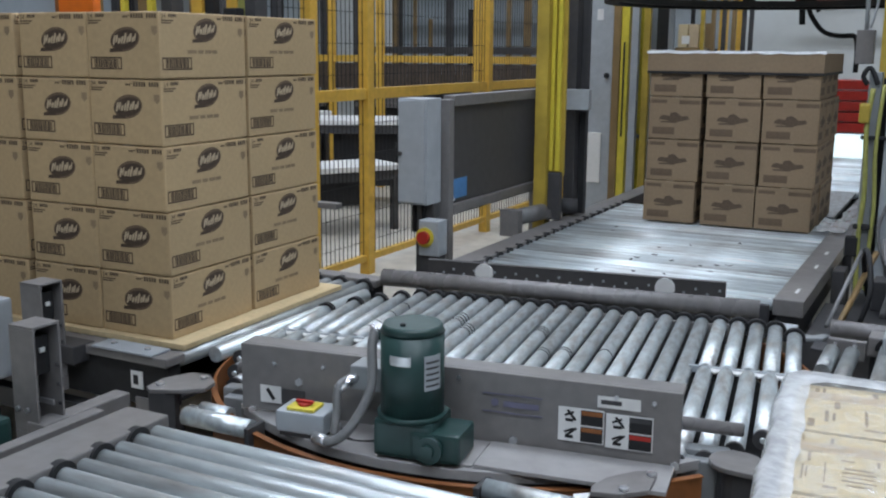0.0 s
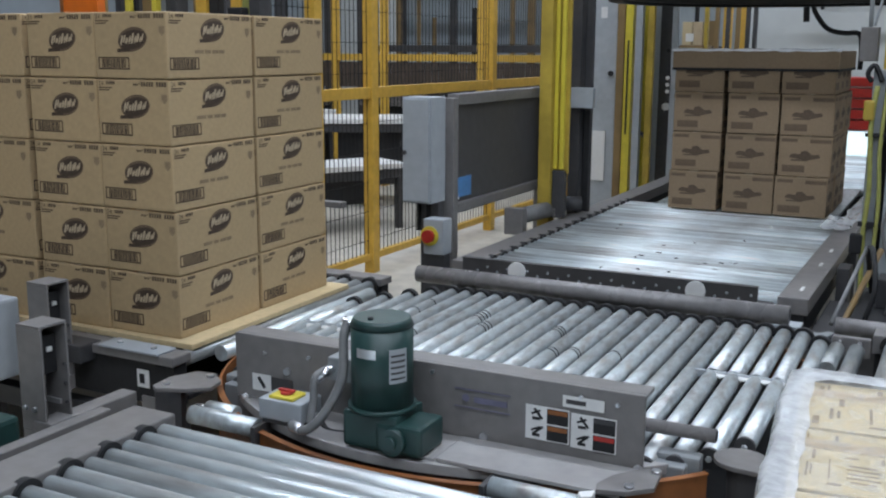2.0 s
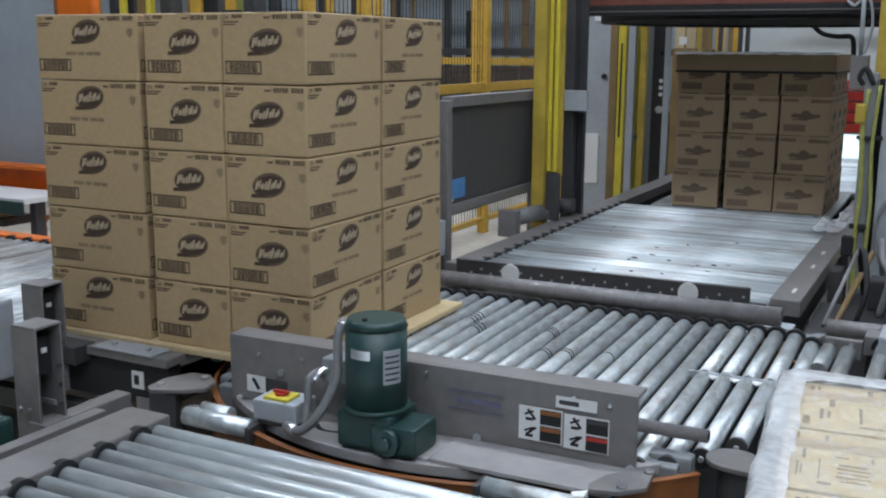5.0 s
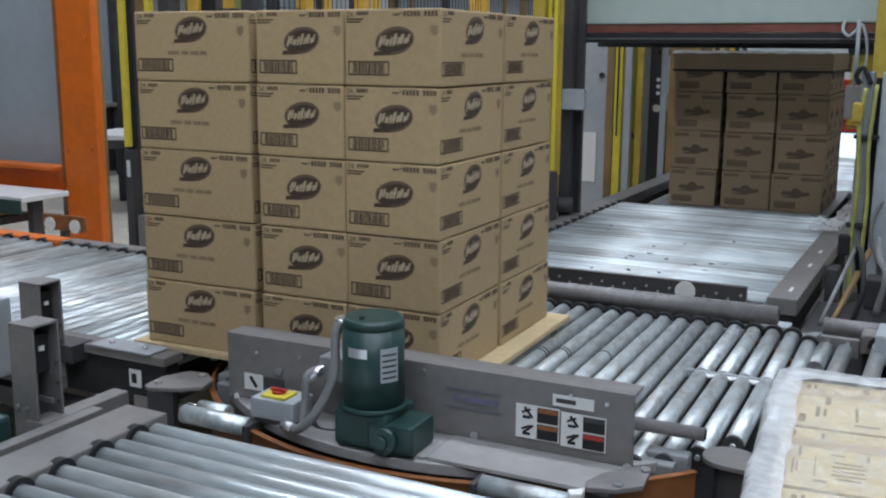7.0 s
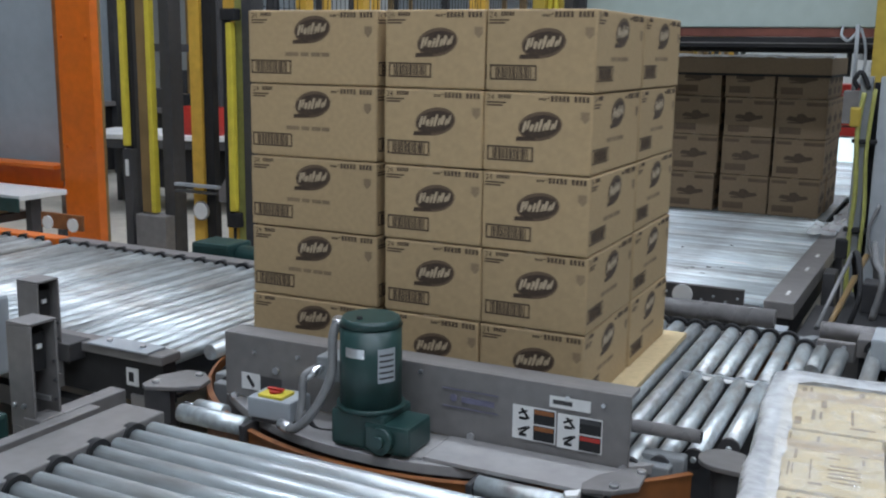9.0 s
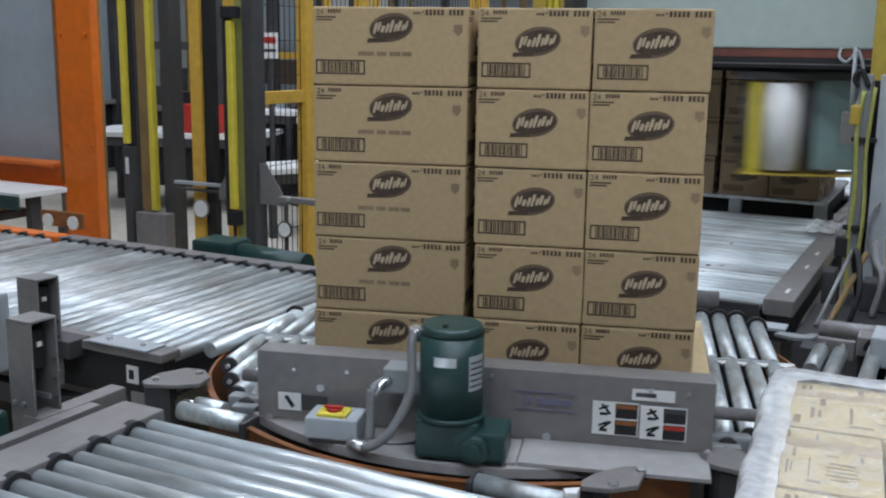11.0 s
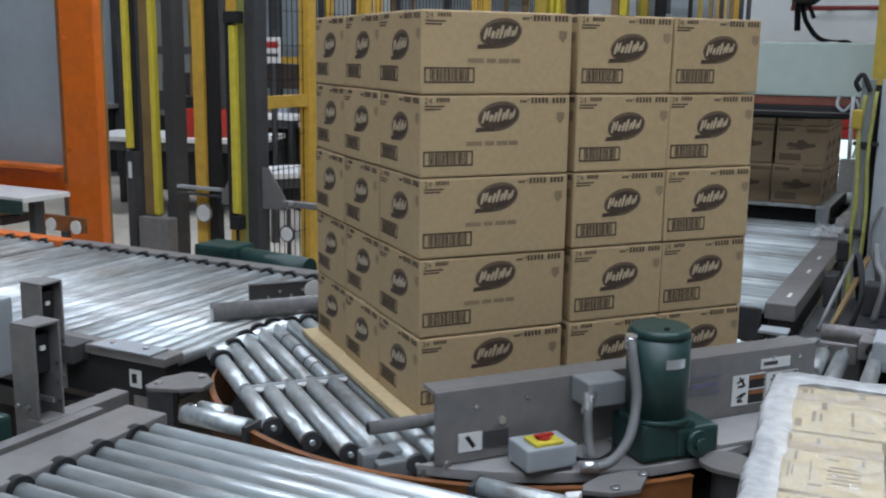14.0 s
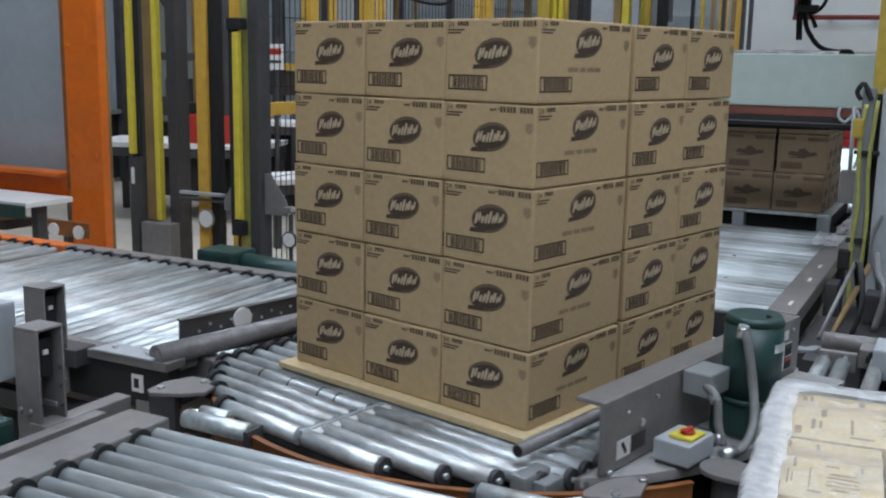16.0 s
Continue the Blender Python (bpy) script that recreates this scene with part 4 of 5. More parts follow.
def film_carriage():
    """Origin on the ring's axis; the carriage hangs at the side of negative y."""
    ob = thing("film_carriage", (0, 0, 0), "film carriage with yellow cover and white film roll, circling the load", "film carriage")
    r = 1.20
    part("yellow_cover", band(r - 0.06, r + 0.06, -0.64, -0.08, -75, -62, 8), LEMON, ob, "yellow cover plate")
    part("cover_label", band(r + 0.061, r + 0.064, -0.42, -0.32, -71, -66, 6), WHITE, ob)
    part("gear_housing", band(r - 0.10, r + 0.05, -0.62, -0.08, -92, -77, 8), TEAL, ob, "grey-green gear housing")
    for k, d in enumerate((-93.4, -110.5)):
        x, y = r * math.cos(radians(d)), r * math.sin(radians(d))
        part("stretch_roller", rod((x, y, -0.63), (x, y, -0.09), 0.035, 14), GREY_DARK, ob)
    x, y = (r - 0.02) * math.cos(radians(-101)), (r - 0.02) * math.sin(radians(-101))
    part("film_roll", rod((x, y, -0.63), (x, y, -0.10), 0.115, 24), WHITE, ob, "white roll of stretch film")
    part("bottom_plate", band(r - 0.12, r + 0.10, -0.66, -0.65, -112, -62, 16), OLIVE_YELLOW, ob)
    part("tail_plate", band(r - 0.05, r + 0.09, -0.65, -0.10, -109.5, -107, 4), LEMON, ob, "yellow tail plate")
    part("top_plate", band(r - 0.10, r + 0.08, -0.08, -0.036, -114, -62, 16), GREY_DARK, ob)
    return ob


carriage = film_carriage()
CARRIAGE_TURN = ((0.0, 95), (6.3, 95), (6.7, 105), (7.2, 146), (7.7, 214), (8.0, 260), (8.3, 310), (8.6, 357), (10.85, 722), (13.20, 1079), (15.5, 1440), (16.0, 1525))


# ---- posts, guards and machines round the conveyors ----
def upright(name, label, category, x0, x1, y0, y1, z1, mat, group="", foot=True, strip=None):
    ob = thing(name, ((x0 + x1) / 2, (y0 + y1) / 2, 0), label, category, group)
    w, d = (x1 - x0) / 2, (y1 - y0) / 2
    part("post", box(-w, w, -d, d, 0.012, z1, 0.005), mat, ob)
    if foot:
        part("foot_plate", box(-w - 0.05, w + 0.05, -d - 0.05, d + 0.05, 0, 0.014, 0.003), mat, ob)
        for sx in (-1, 1):
            part("anchor_bolt", rod((sx * (w + 0.03), -d - 0.03, 0.014), (sx * (w + 0.03), -d - 0.03, 0.03), 0.010, 6), STEEL_BRIGHT, ob)
    return ob


def guard_fence():
    ob = thing("guard_fence", (-2.6, 0, 0), "yellow steel guard fence with black wire mesh panels", "fence")
    ys = (1.75, 2.5, 3.22, 5.3, 7.3)
    for y in ys:
        part("fence_post", box(-0.04, 0.04, y - 0.045, y + 0.045, 0, 2.5, 0.004), YELLOW, ob)
    for a, b in zip(ys, ys[1:]):
        part("fence_rail", box(-0.03, 0.03, a + 0.045, b - 0.045, 1.31, 1.39, 0.004), YELLOW, ob)
        part("fence_rail", box(-0.025, 0.025, a + 0.045, b - 0.045, 0.10, 0.15, 0.004), YELLOW, ob)
        for z0, z1 in ((0.15, 1.31), (1.39, 2.45)):
            bm = None
            n = int((b - a) / 0.055)
            for k in range(1, n):
                y = a + (b - a) * k / n
                bm = box(-0.0022, 0.0022, y - 0.0022, y + 0.0022, z0, z1, 0, bm)
            z = z0 + 0.10
            while z < z1:
                bm = box(-0.002, 0.002, a + 0.045, b - 0.045, z - 0.002, z + 0.002, 0, bm)
                z += 0.22
            tagged(part("wire_mesh", bm, BLACK, ob, "black welded wire mesh"), kind="stuff")


guard_fence()


def far_fence():
    ob = thing("far_fence", (0, 7.5, 0), "yellow guard rail far behind the wrapper", "fence")
    for x in (-6.9, -5.75, -5.05, -3.75, -2.7):
        part("fence_post", box(x - 0.04, x + 0.04, -0.04, 0.04, 0, 2.6, 0.004), YELLOW, ob)
    for a, b in ((-6.9, -5.75), (-5.75, -5.05), (-5.05, -3.75), (-3.75, -2.7)):
        part("fence_rail", box(a + 0.04, b - 0.04, -0.03, 0.03, 1.52, 1.60, 0.004), YELLOW, ob)
        part("lower_rail", box(a + 0.04, b - 0.04, -0.025, 0.025, 0.5, 0.56, 0.004), GREY_DARK, ob)
        bm = None
        n = int((b - a - 0.1) / 0.045)
        for k in range(n):
            x = a + 0.05 + (b - a - 0.1) * (k + 0.5) / n
            bm = box(x - 0.019, x + 0.019, -0.012 + 0.006 * (k % 2), 0.006, 1.20, 1.505, 0, bm)
        tagged(part("slat_panel", bm, SLAT_BROWN, ob, "dark brown slatted panel under the rail"), kind="stuff")


far_fence()


def control_board():
    ob = thing("control_board", (-1.15, 0, 0), "charcoal guard board in a grey tube frame on posts", "guard board")
    y0, y1, z0, z1 = 1.66, 3.02, 0.80, 1.41
    part("board", box(-0.008, 0.008, y0 + 0.03, y1 - 0.03, z0 + 0.02, z1 - 0.02), BOARD_GREY, ob)
    for a in ((y0, y0 + 0.06, 0.0, z1), (y1 - 0.06, y1, 0.0, z1)):
        part("frame_post", box(-0.035, 0.035, *a, 0.006), GREY, ob)
    for a in ((z0 - 0.02, z0 + 0.035), (z1 - 0.04, z1 + 0.02)):
        part("frame_rail", box(-0.035, 0.035, y0 + 0.06, y1 - 0.06, *a, 0.006), GREY, ob)
    part("blue_sticker", box(0.009, 0.011, y0 + 0.10, y0 + 0.27, z0 + 0.06, z0 + 0.17), BLUE, ob, "small blue sticker")
    part("white_sticker", box(0.009, 0.011, y0 + 0.06, y0 + 0.12, z0 + 0.05, z0 + 0.08), WHITE, ob)
    cab = thing("switch_cabinet", (-1.235, 1.545, 0), "light grey wall-type switch cabinet beside the board", "switch cabinet")
    part("cabinet_body", box(-0.085, 0.09, -0.08, 0.08, 0.86, 1.42, 0.006), GREY_LIGHT, cab)
    part("cabinet_door", box(-0.078, 0.08, -0.092, -0.082, 0.87, 1.41, 0.004), GREY_LIGHT, cab)
    part("door_latch", rod((-0.065, -0.092, 1.13), (-0.065, -0.102, 1.13), 0.012, 10), GREY_DARK, cab)
    for x in (-0.03, 0.03):
        part("cable", rod((x, 0, 0.70), (x, 0, 0.865), 0.014, 8), BLACK, cab)
    part("support", box(-0.02, 0.09, 0.0, 0.06, 0.0, 0.86, 0.005), GREY_DARK, cab)
    st = thing("emergency_stop", (-1.11, 1.47, 0), "grey stop station with yellow ring and red button", "stop button")
    part("station_box", box(-0.06, 0.06, -0.05, 0.05, 0.60, 0.79, 0.008), GREY_LIGHT, st)
    part("yellow_ring", rod((-0.02, -0.05, 0.70), (-0.02, -0.058, 0.70), 0.052, 24), LEMON, st)
    part("red_button", rod((-0.02, -0.058, 0.70), (-0.02, -0.085, 0.70), 0.034, 20), RED, st, "red mushroom button")
    part("station_post", box(-0.06, 0.06, -0.03, 0.03, 0.0, 0.60, 0.005), GREY_DARK, st)


control_board()


def wrapper_frame():
    ob = thing("stretch_wrapper", (0, 0, 0), "yellow and grey column frame of the stretch wrapper", "machine frame")
    c = box(-1.05, -0.97, 2.70, 2.80, 0.0, 2.9, 0.004)
    box(-0.97, -0.88, 2.78, 2.80, 0.90, 2.9, 0.003, c)
    part("yellow_column", c, OLIVE_YELLOW, ob, "dull yellow angle column")
    for x in (-0.955, -0.915):
        part("light_curtain", box(x - 0.012, x + 0.012, 2.745, 2.775, 0.93, 2.8, 0.004), LEMON, ob, "lemon yellow light curtain bar")
    part("curtain_foot", box(-0.97, -0.89, 2.74, 2.80, 0.62, 0.92, 0.006), GREY_DARK, ob)
    g = box(-0.98, -0.91, 3.04, 3.16, 0.0, 2.9, 0.004)
    box(-0.91, -0.86, 3.13, 3.16, 0.0, 2.9, 0.003, g)
    part("grey_column", g, GREY_DARK, ob)
    part("column_bracket", box(-0.96, -0.80, 2.98, 3.04, 1.30, 1.43, 0.006), GREY_LIGHT, ob, "light grey sensor bracket")
    part("column_slot", box(-0.90, -0.865, 3.115, 3.128, 0.62, 1.28), BLACK, ob)
    part("photo_eye", rod((-0.98, 2.95, 0.68), (-0.86, 3.0, 0.68), 0.05, 16), GREY_DARK, ob)
    # far columns, well clear of the ring
    part("dark_column", box(-1.28, -1.17, 6.15, 6.30, 0.0, 2.9, 0.004), GREY_DARK, ob)
    part("yellow_column", box(-1.76, -1.62, 6.45, 6.55, 0.0, 2.9, 0.004), OLIVE_YELLOW, ob)
    part("yellow_column", box(-1.53, -1.46, 6.45, 6.52, 0.0, 2.9, 0.004), LEMON, ob)
    part("pale_column", box(-1.42, -1.36, 6.45, 6.52, 0.0, 2.9, 0.004), GREY_LIGHT, ob)
    part("worn_column", box(-1.60, -1.53, 5.86, 5.93, 0.0, 2.9, 0.004), OLIVE_BROWN, ob, "brownish worn column")
    part("yellow_column", box(-1.527, -1.455, 5.87, 5.93, 0.0, 2.9, 0.004), LEMON, ob, "lemon yellow column")
    part("column_slot", box(-1.50, -1.485, 5.862, 5.869, 0.9, 1.75), BLACK, ob)
    part("pale_column", box(-1.435, -1.37, 5.88, 5.94, 0.0, 2.9, 0.004), GREY_LIGHT, ob)
    part("pale_column", box(-1.33, -1.27, 5.90, 5.95, 0.0, 2.9, 0.004), OLIVE_YELLOW, ob)
    part("pale_strip", box(-1.10, -1.05, 5.88, 5.92, 0.0, 2.05, 0.004), GREY_LIGHT, ob, "pale upright strip with dark sensors")
    for z in (1.30, 1.36, 1.42, 1.66):
        part("sensor_eye", rod((-1.12, 5.88, z), (-1.12, 5.865, z), 0.018, 10), BLACK if z > 1.6 else WHITE, ob)
    part("hand_pipe", pipe([(-1.70, 6.40, 0.75), (-1.66, 6.38, 0.86), (-1.52, 6.38, 0.88), (-1.45, 6.40, 0.80), (-1.44, 6.42, 0.5)], 0.02), CONDUIT, ob)
    part("reflector", rod((-1.20, 6.14, 1.15), (-1.20, 6.13, 1.15), 0.035, 20), WHITE, ob, "round white reflector")
    # unseen top beams; the added cover keeps lamp light off the far load
    for a in ((-1.10, -0.98, 2.70, 6.56), (1.02, 1.14, 2.70, 6.56)):
        part("top_beam", box(*a, 2.9, 3.02, 0.006), GREY_DARK, ob)
    part("added_shade_cover", box(-0.98, 1.02, 2.72, 6.54, 2.93, 2.97), GREY_DARK, ob)
    cab = thing("wrapper_cabinet", (-1.72, 6.05, 0), "tall light grey machine cabinet with a white panel", "cabinet")
    part("cabinet_body", box(-0.13, 0.10, -0.12, 0.35, 0.0, 2.6, 0.01), GREY_LIGHT, cab)
    part("cabinet_panel", box(-0.125, 0.02, -0.135, -0.122, 0.45, 0.92, 0.004), WHITE, cab, "white panel")
    part("cabinet_label", box(-0.06, 0.0, -0.126, -0.122, 1.95, 2.05), WHITE, cab)
    part("door_knob", rod((0.05, -0.12, 1.45), (0.05, -0.14, 1.45), 0.025, 12), BLACK, cab)
    # near mast with cables
    ma = thing("wrapper_mast", (0.945, 2.3, 0), "grey mast with hanging cables beside the exit conveyor", "mast")
    part("mast_post", box(-0.045, 0.015, -0.05, 0.05, 0.0, 1.58, 0.006), GREY_MID, ma)
    part("mast_post", box(0.05, 0.14, -0.05, 0.05, 0.0, 1.58, 0.006), GREY_LIGHT, ma)
    part("mast_post", box(0.018, 0.047, 0.02, 0.05, 0.0, 1.55, 0.003), BLACK, ma)
    part("cable", pipe([(-0.02, -0.06, 1.5), (-0.035, -0.07, 1.3), (-0.02, -0.07, 1.0), (-0.03, -0.065, 0.75), (-0.02, -0.06, 0.4), (-0.02, -0.06, 0.15)], 0.012), OLIVE, ma, "yellow-green cable")
    part("cable", pipe([(0.03, -0.06, 1.52), (0.015, -0.07, 1.2), (0.03, -0.07, 0.9), (0.02, -0.07, 0.5), (0.05, -0.06, 0.2)], 0.010), OLIVE, ma, "yellow-green cable")
    part("cable", pipe([(-0.05, -0.05, 1.52), (-0.07, -0.06, 1.56), (-0.04, -0.06, 1.60), (0.0, -0.06, 1.52)], 0.012), BLACK, ma)
    part("cable", pipe([(0.10, -0.06, 0.95), (0.06, -0.08, 0.80), (0.11, -0.08, 0.62), (0.16, -0.07, 0.55)], 0.009), CONDUIT, ma)
    part("clamp", box(-0.06, 0.06, -0.075, -0.05, 0.80, 0.825, 0.004), BLACK, ma)
    part("clamp", box(-0.06, 0.06, -0.075, -0.05, 1.25, 1.27, 0.004), BLACK, ma)
    part("valve", box(-0.09, -0.03, -0.09, -0.03, 0.66, 0.76, 0.008), BLACK, ma)
    part("hook_block", box(-0.075, -0.025, -0.09, -0.05, 1.33, 1.43, 0.012), OLIVE_YELLOW, ma, "yellow hook block")
    upright("wrapper_post", "yellow square post of the stretch wrapper", "post", 0.895, 0.985, 2.85, 2.95, 2.9, OLIVE_YELLOW)
    hb = thing("hose_bracket", (0.80, 2.95, 0), "grey hose bracket hanging beside the mast", "bracket")
    part("hose_post", box(-0.03, 0.03, 0.0, 0.05, 0.0, 0.55, 0.004), GREY_DARK, hb)


wrapper_frame()


def light_curtains():
    col = thing("guard_column", (-3.45, 1.95, 0), "dark grey guard column with yellow light curtain bars", "guard column")
    c = box(-0.20, -0.12, -0.05, 0.05, 0.0, 2.7, 0.005)
    box(0.12, 0.205, -0.05, 0.07, 0.0, 2.7, 0.005, c)
    part("column", c, GREY_DARK, col)
    part("curtain_bar", box(-0.155, -0.118, -0.13, -0.085, 1.02, 2.5, 0.008), LEMON, col, "lemon yellow light curtain bar")
    part("curtain_edge", box(-0.182, -0.10, -0.082, -0.055, 1.0, 2.55, 0.004), BLACK, col)
    part("curtain_foot", box(-0.17, -0.10, -0.12, -0.06, 0.35, 1.0, 0.006), GREY_DARK, col)
    part("label", box(-0.15, -0.12, -0.122, -0.1205, 0.82, 0.93), WHITE, col)
    part("curtain_bar", box(0.045, 0.085, -0.10, -0.05, 0.58, 2.5, 0.008), LEMON, col, "yellow light curtain bar")
    part("curtain_edge", box(-0.04, 0.042, -0.09, -0.03, 0.58, 2.5, 0.004), OLIVE_BROWN, col)
    part("base_box", box(-0.06, 0.20, -0.14, 0.02, 0.25, 0.57, 0.008), GREY, col)
    yp = thing("guard_post", (-2.98, 1.95, 0), "yellow and black guard post with a round reflector", "post")
    part("post", box(-0.11, -0.02, -0.04, 0.04, 0.0, 2.7, 0.005), YELLOW, yp)
    part("post_shade", box(-0.018, 0.055, -0.02, 0.04, 0.0, 2.7, 0.005), BLACK, yp)
    part("reflector_arm", box(-0.22, 0.14, -0.10, -0.06, 0.78, 0.80, 0.003), GREY_LIGHT, yp)
    part("reflector_arm", box(-0.22, 0.14, -0.10, -0.06, 0.74, 0.755, 0.003), GREY_DARK, yp)
    part("reflector", rod((0.0, -0.09, 0.63), (0.0, -0.105, 0.63), 0.055, 24), WHITE, yp, "round white reflector")
    part("reflector_ring", band(0.055, 0.063, -0.006, 0.006, seg=24), GREY, yp).matrix_basis = pose(0.0, -0.095, 0.63, 90)
    co = thing("guard_column", (-2.45, 1.70, 0), "dark grey guard column with gusset plates and a yellow bar", "guard column")
    part("column", box(-0.01, 0.065, -0.05, 0.07, 0.0, 2.7, 0.005), GREY_DARK, co)
    part("olive_face", box(-0.075, -0.022, -0.03, 0.03, 0.45, 2.7, 0.004), OLIVE, co)
    part("curtain_bar", box(-0.075, -0.032, -0.12, -0.075, 0.70, 1.82, 0.010), LEMON, co, "lemon yellow light curtain bar")
    part("curtain_back", box(-0.105, -0.076, -0.115, -0.055, 0.66, 1.86, 0.004), BLACK, co)
    part("curtain_cap", box(-0.11, -0.01, -0.125, -0.05, 1.83, 1.90, 0.008), BLACK, co)
    part("curtain_cap", box(-0.10, -0.02, -0.12, -0.055, 0.60, 0.69, 0.008), BLACK, co)
    part("cable", pipe([(-0.06, -0.09, 0.60), (-0.05, -0.10, 0.5), (-0.03, -0.09, 0.42)], 0.010), BLACK, co)
    for s in (-1, 1):
        x = 0.066 if s > 0 else -0.08
        pts = [(x, 0.98), (x + s * 0.05, 0.98), (x + s * 0.17, 0.80), (x + s * 0.17, 0.73), (x, 0.73)]
        g = prism(pts, -0.004, 0.004, 0.002, None, pose(0, 0.0, 0, 90))
        part("gusset_plate", g, GREY, co)
    part("arm", box(0.22, 0.60, -0.03, 0.03, 0.755, 0.79, 0.004), GREY, co)
    part("arm_bolt", rod((0.30, -0.03, 0.78), (0.30, -0.045, 0.78), 0.014, 8), STEEL_BRIGHT, co)
    part("reflector", rod((0.285, -0.05, 0.60), (0.285, -0.065, 0.60), 0.042, 24), WHITE, co, "round white reflector")
    part("reflector_ring", band(0.042, 0.052, -0.006, 0.006, seg=24), GREY_DARK, co).matrix_basis = pose(0.285, -0.055, 0.60, 90)
    part("reflector_stem", box(0.275, 0.295, -0.05, -0.03, 0.40, 0.75, 0.003), GREY_DARK, co)


light_curtains()


def orange_frame():
    ob = thing("orange_column", (-4.75, 2.62, 0), "orange painted steel column with a bolted flange", "column")
    c = box(-0.15, 0.19, -0.13, -0.105, 0.0, 3.2, 0.003)
    box(-0.15, 0.19, -0.075, -0.05, 0.0, 3.2, 0.003, c)
    box(0.005, 0.035, -0.105, -0.075, 0.0, 3.2, 0.0, c)
    part("column", c, ORANGE, ob)
    part("side_plate", box(0.191, 0.205, -0.13, -0.05, 0.0, 3.2, 0.003), ORANGE, ob)
    part("edge_strip", box(0.150, 0.205, -0.048, -0.02, 0.0, 3.2, 0.003), OLIVE_BROWN, ob, "brownish column edge")
    part("edge_plate", box(-0.19, -0.151, -0.13, -0.05, 0.62, 3.2, 0.004), RUST, ob, "brownish red edge")
    part("foot_plate", box(-0.30, 0.30, -0.26, 0.26, 0.0, 0.02, 0.004), ORANGE, ob)
    for x in (-0.15, 0.21):
        for z in (1.74, 0.9, 2.6):
            part("bolt", rod((x * 0.7, -0.13, z), (x * 0.7, -0.146, z), 0.016, 6), ORANGE, ob)
    part("beam", box(-3.2, -0.192, -0.20, -0.02, 0.715, 0.745, 0.003), ORANGE, ob)
    b = box(-3.2, -0.192, -0.115, -0.10, 0.56, 0.715)
    box(-3.2, -0.192, -0.20, -0.02, 0.53, 0.56, 0.003, b)
    part("beam_web", b, ORANGE, ob)
    pa = thing("sheet_panel", (-6.6, 2.75, 0), "blue-grey sheet metal panel behind the orange column", "panel")
    part("sheet", box(-1.6, 1.50, -0.02, 0.02, 0.62, 3.2, 0.004), PANELBLUE, pa)
    part("sheet_frame", box(1.45, 1.53, -0.05, -0.022, 0.62, 3.2, 0.004), GREY, pa)
    part("panel_leg", box(-1.55, -1.45, -0.04, 0.04, 0.0, 0.62, 0.004), GREY, pa)
    part("panel_leg", box(1.38, 1.46, -0.018, 0.04, 0.0, 0.62, 0.004), GREY, pa)
    tb = thing("side_table", (-5.26, 2.05, 0), "low steel table with a pale top beside the orange column", "table")
    part("tabletop", box(-1.6, 0.62, -0.22, 0.22, 0.56, 0.60, 0.006), WHITE, tb, "pale sheet top")
    part("table_edge", box(-1.6, 0.62, -0.24, -0.222, 0.48, 0.58, 0.004), GREEN, tb)
    part("table_shelf", box(-1.5, 0.30, -0.15, 0.15, 0.36, 0.42, 0.006), GREY_DARK, tb)
    for k in range(9):
        part("shelf_box", box(-1.45 + 0.19 * k, -1.29 + 0.19 * k, -0.13, 0.06, 0.42, 0.475 + 0.02 * (k % 2), 0.006), KRAFT_PALE if k % 3 else GREY_MID, tb)
    for x in (-1.5, -0.4, 0.5):
        part("table_leg", box(x - 0.03, x + 0.03, -0.05, 0.05, 0.0, 0.56, 0.004), GREY_DARK, tb)
    rb = thing("reflector_stand", (-4.21, 1.82, 0), "brownish bracket with two round white reflectors", "reflector stand")
    part("stand_post", box(-0.03, 0.03, -0.02, 0.02, 0.0, 0.40, 0.004), GREY_DARK, rb)
    part("stand_plate", box(-0.20, 0.20, -0.012, 0.012, 0.40, 0.51, 0.004), RUST, rb)
    for x in (-0.125, 0.12):
        part("reflector", rod((x, -0.012, 0.44), (x, -0.026, 0.44), 0.048, 20), WHITE, rb, "round white reflector")


orange_frame()


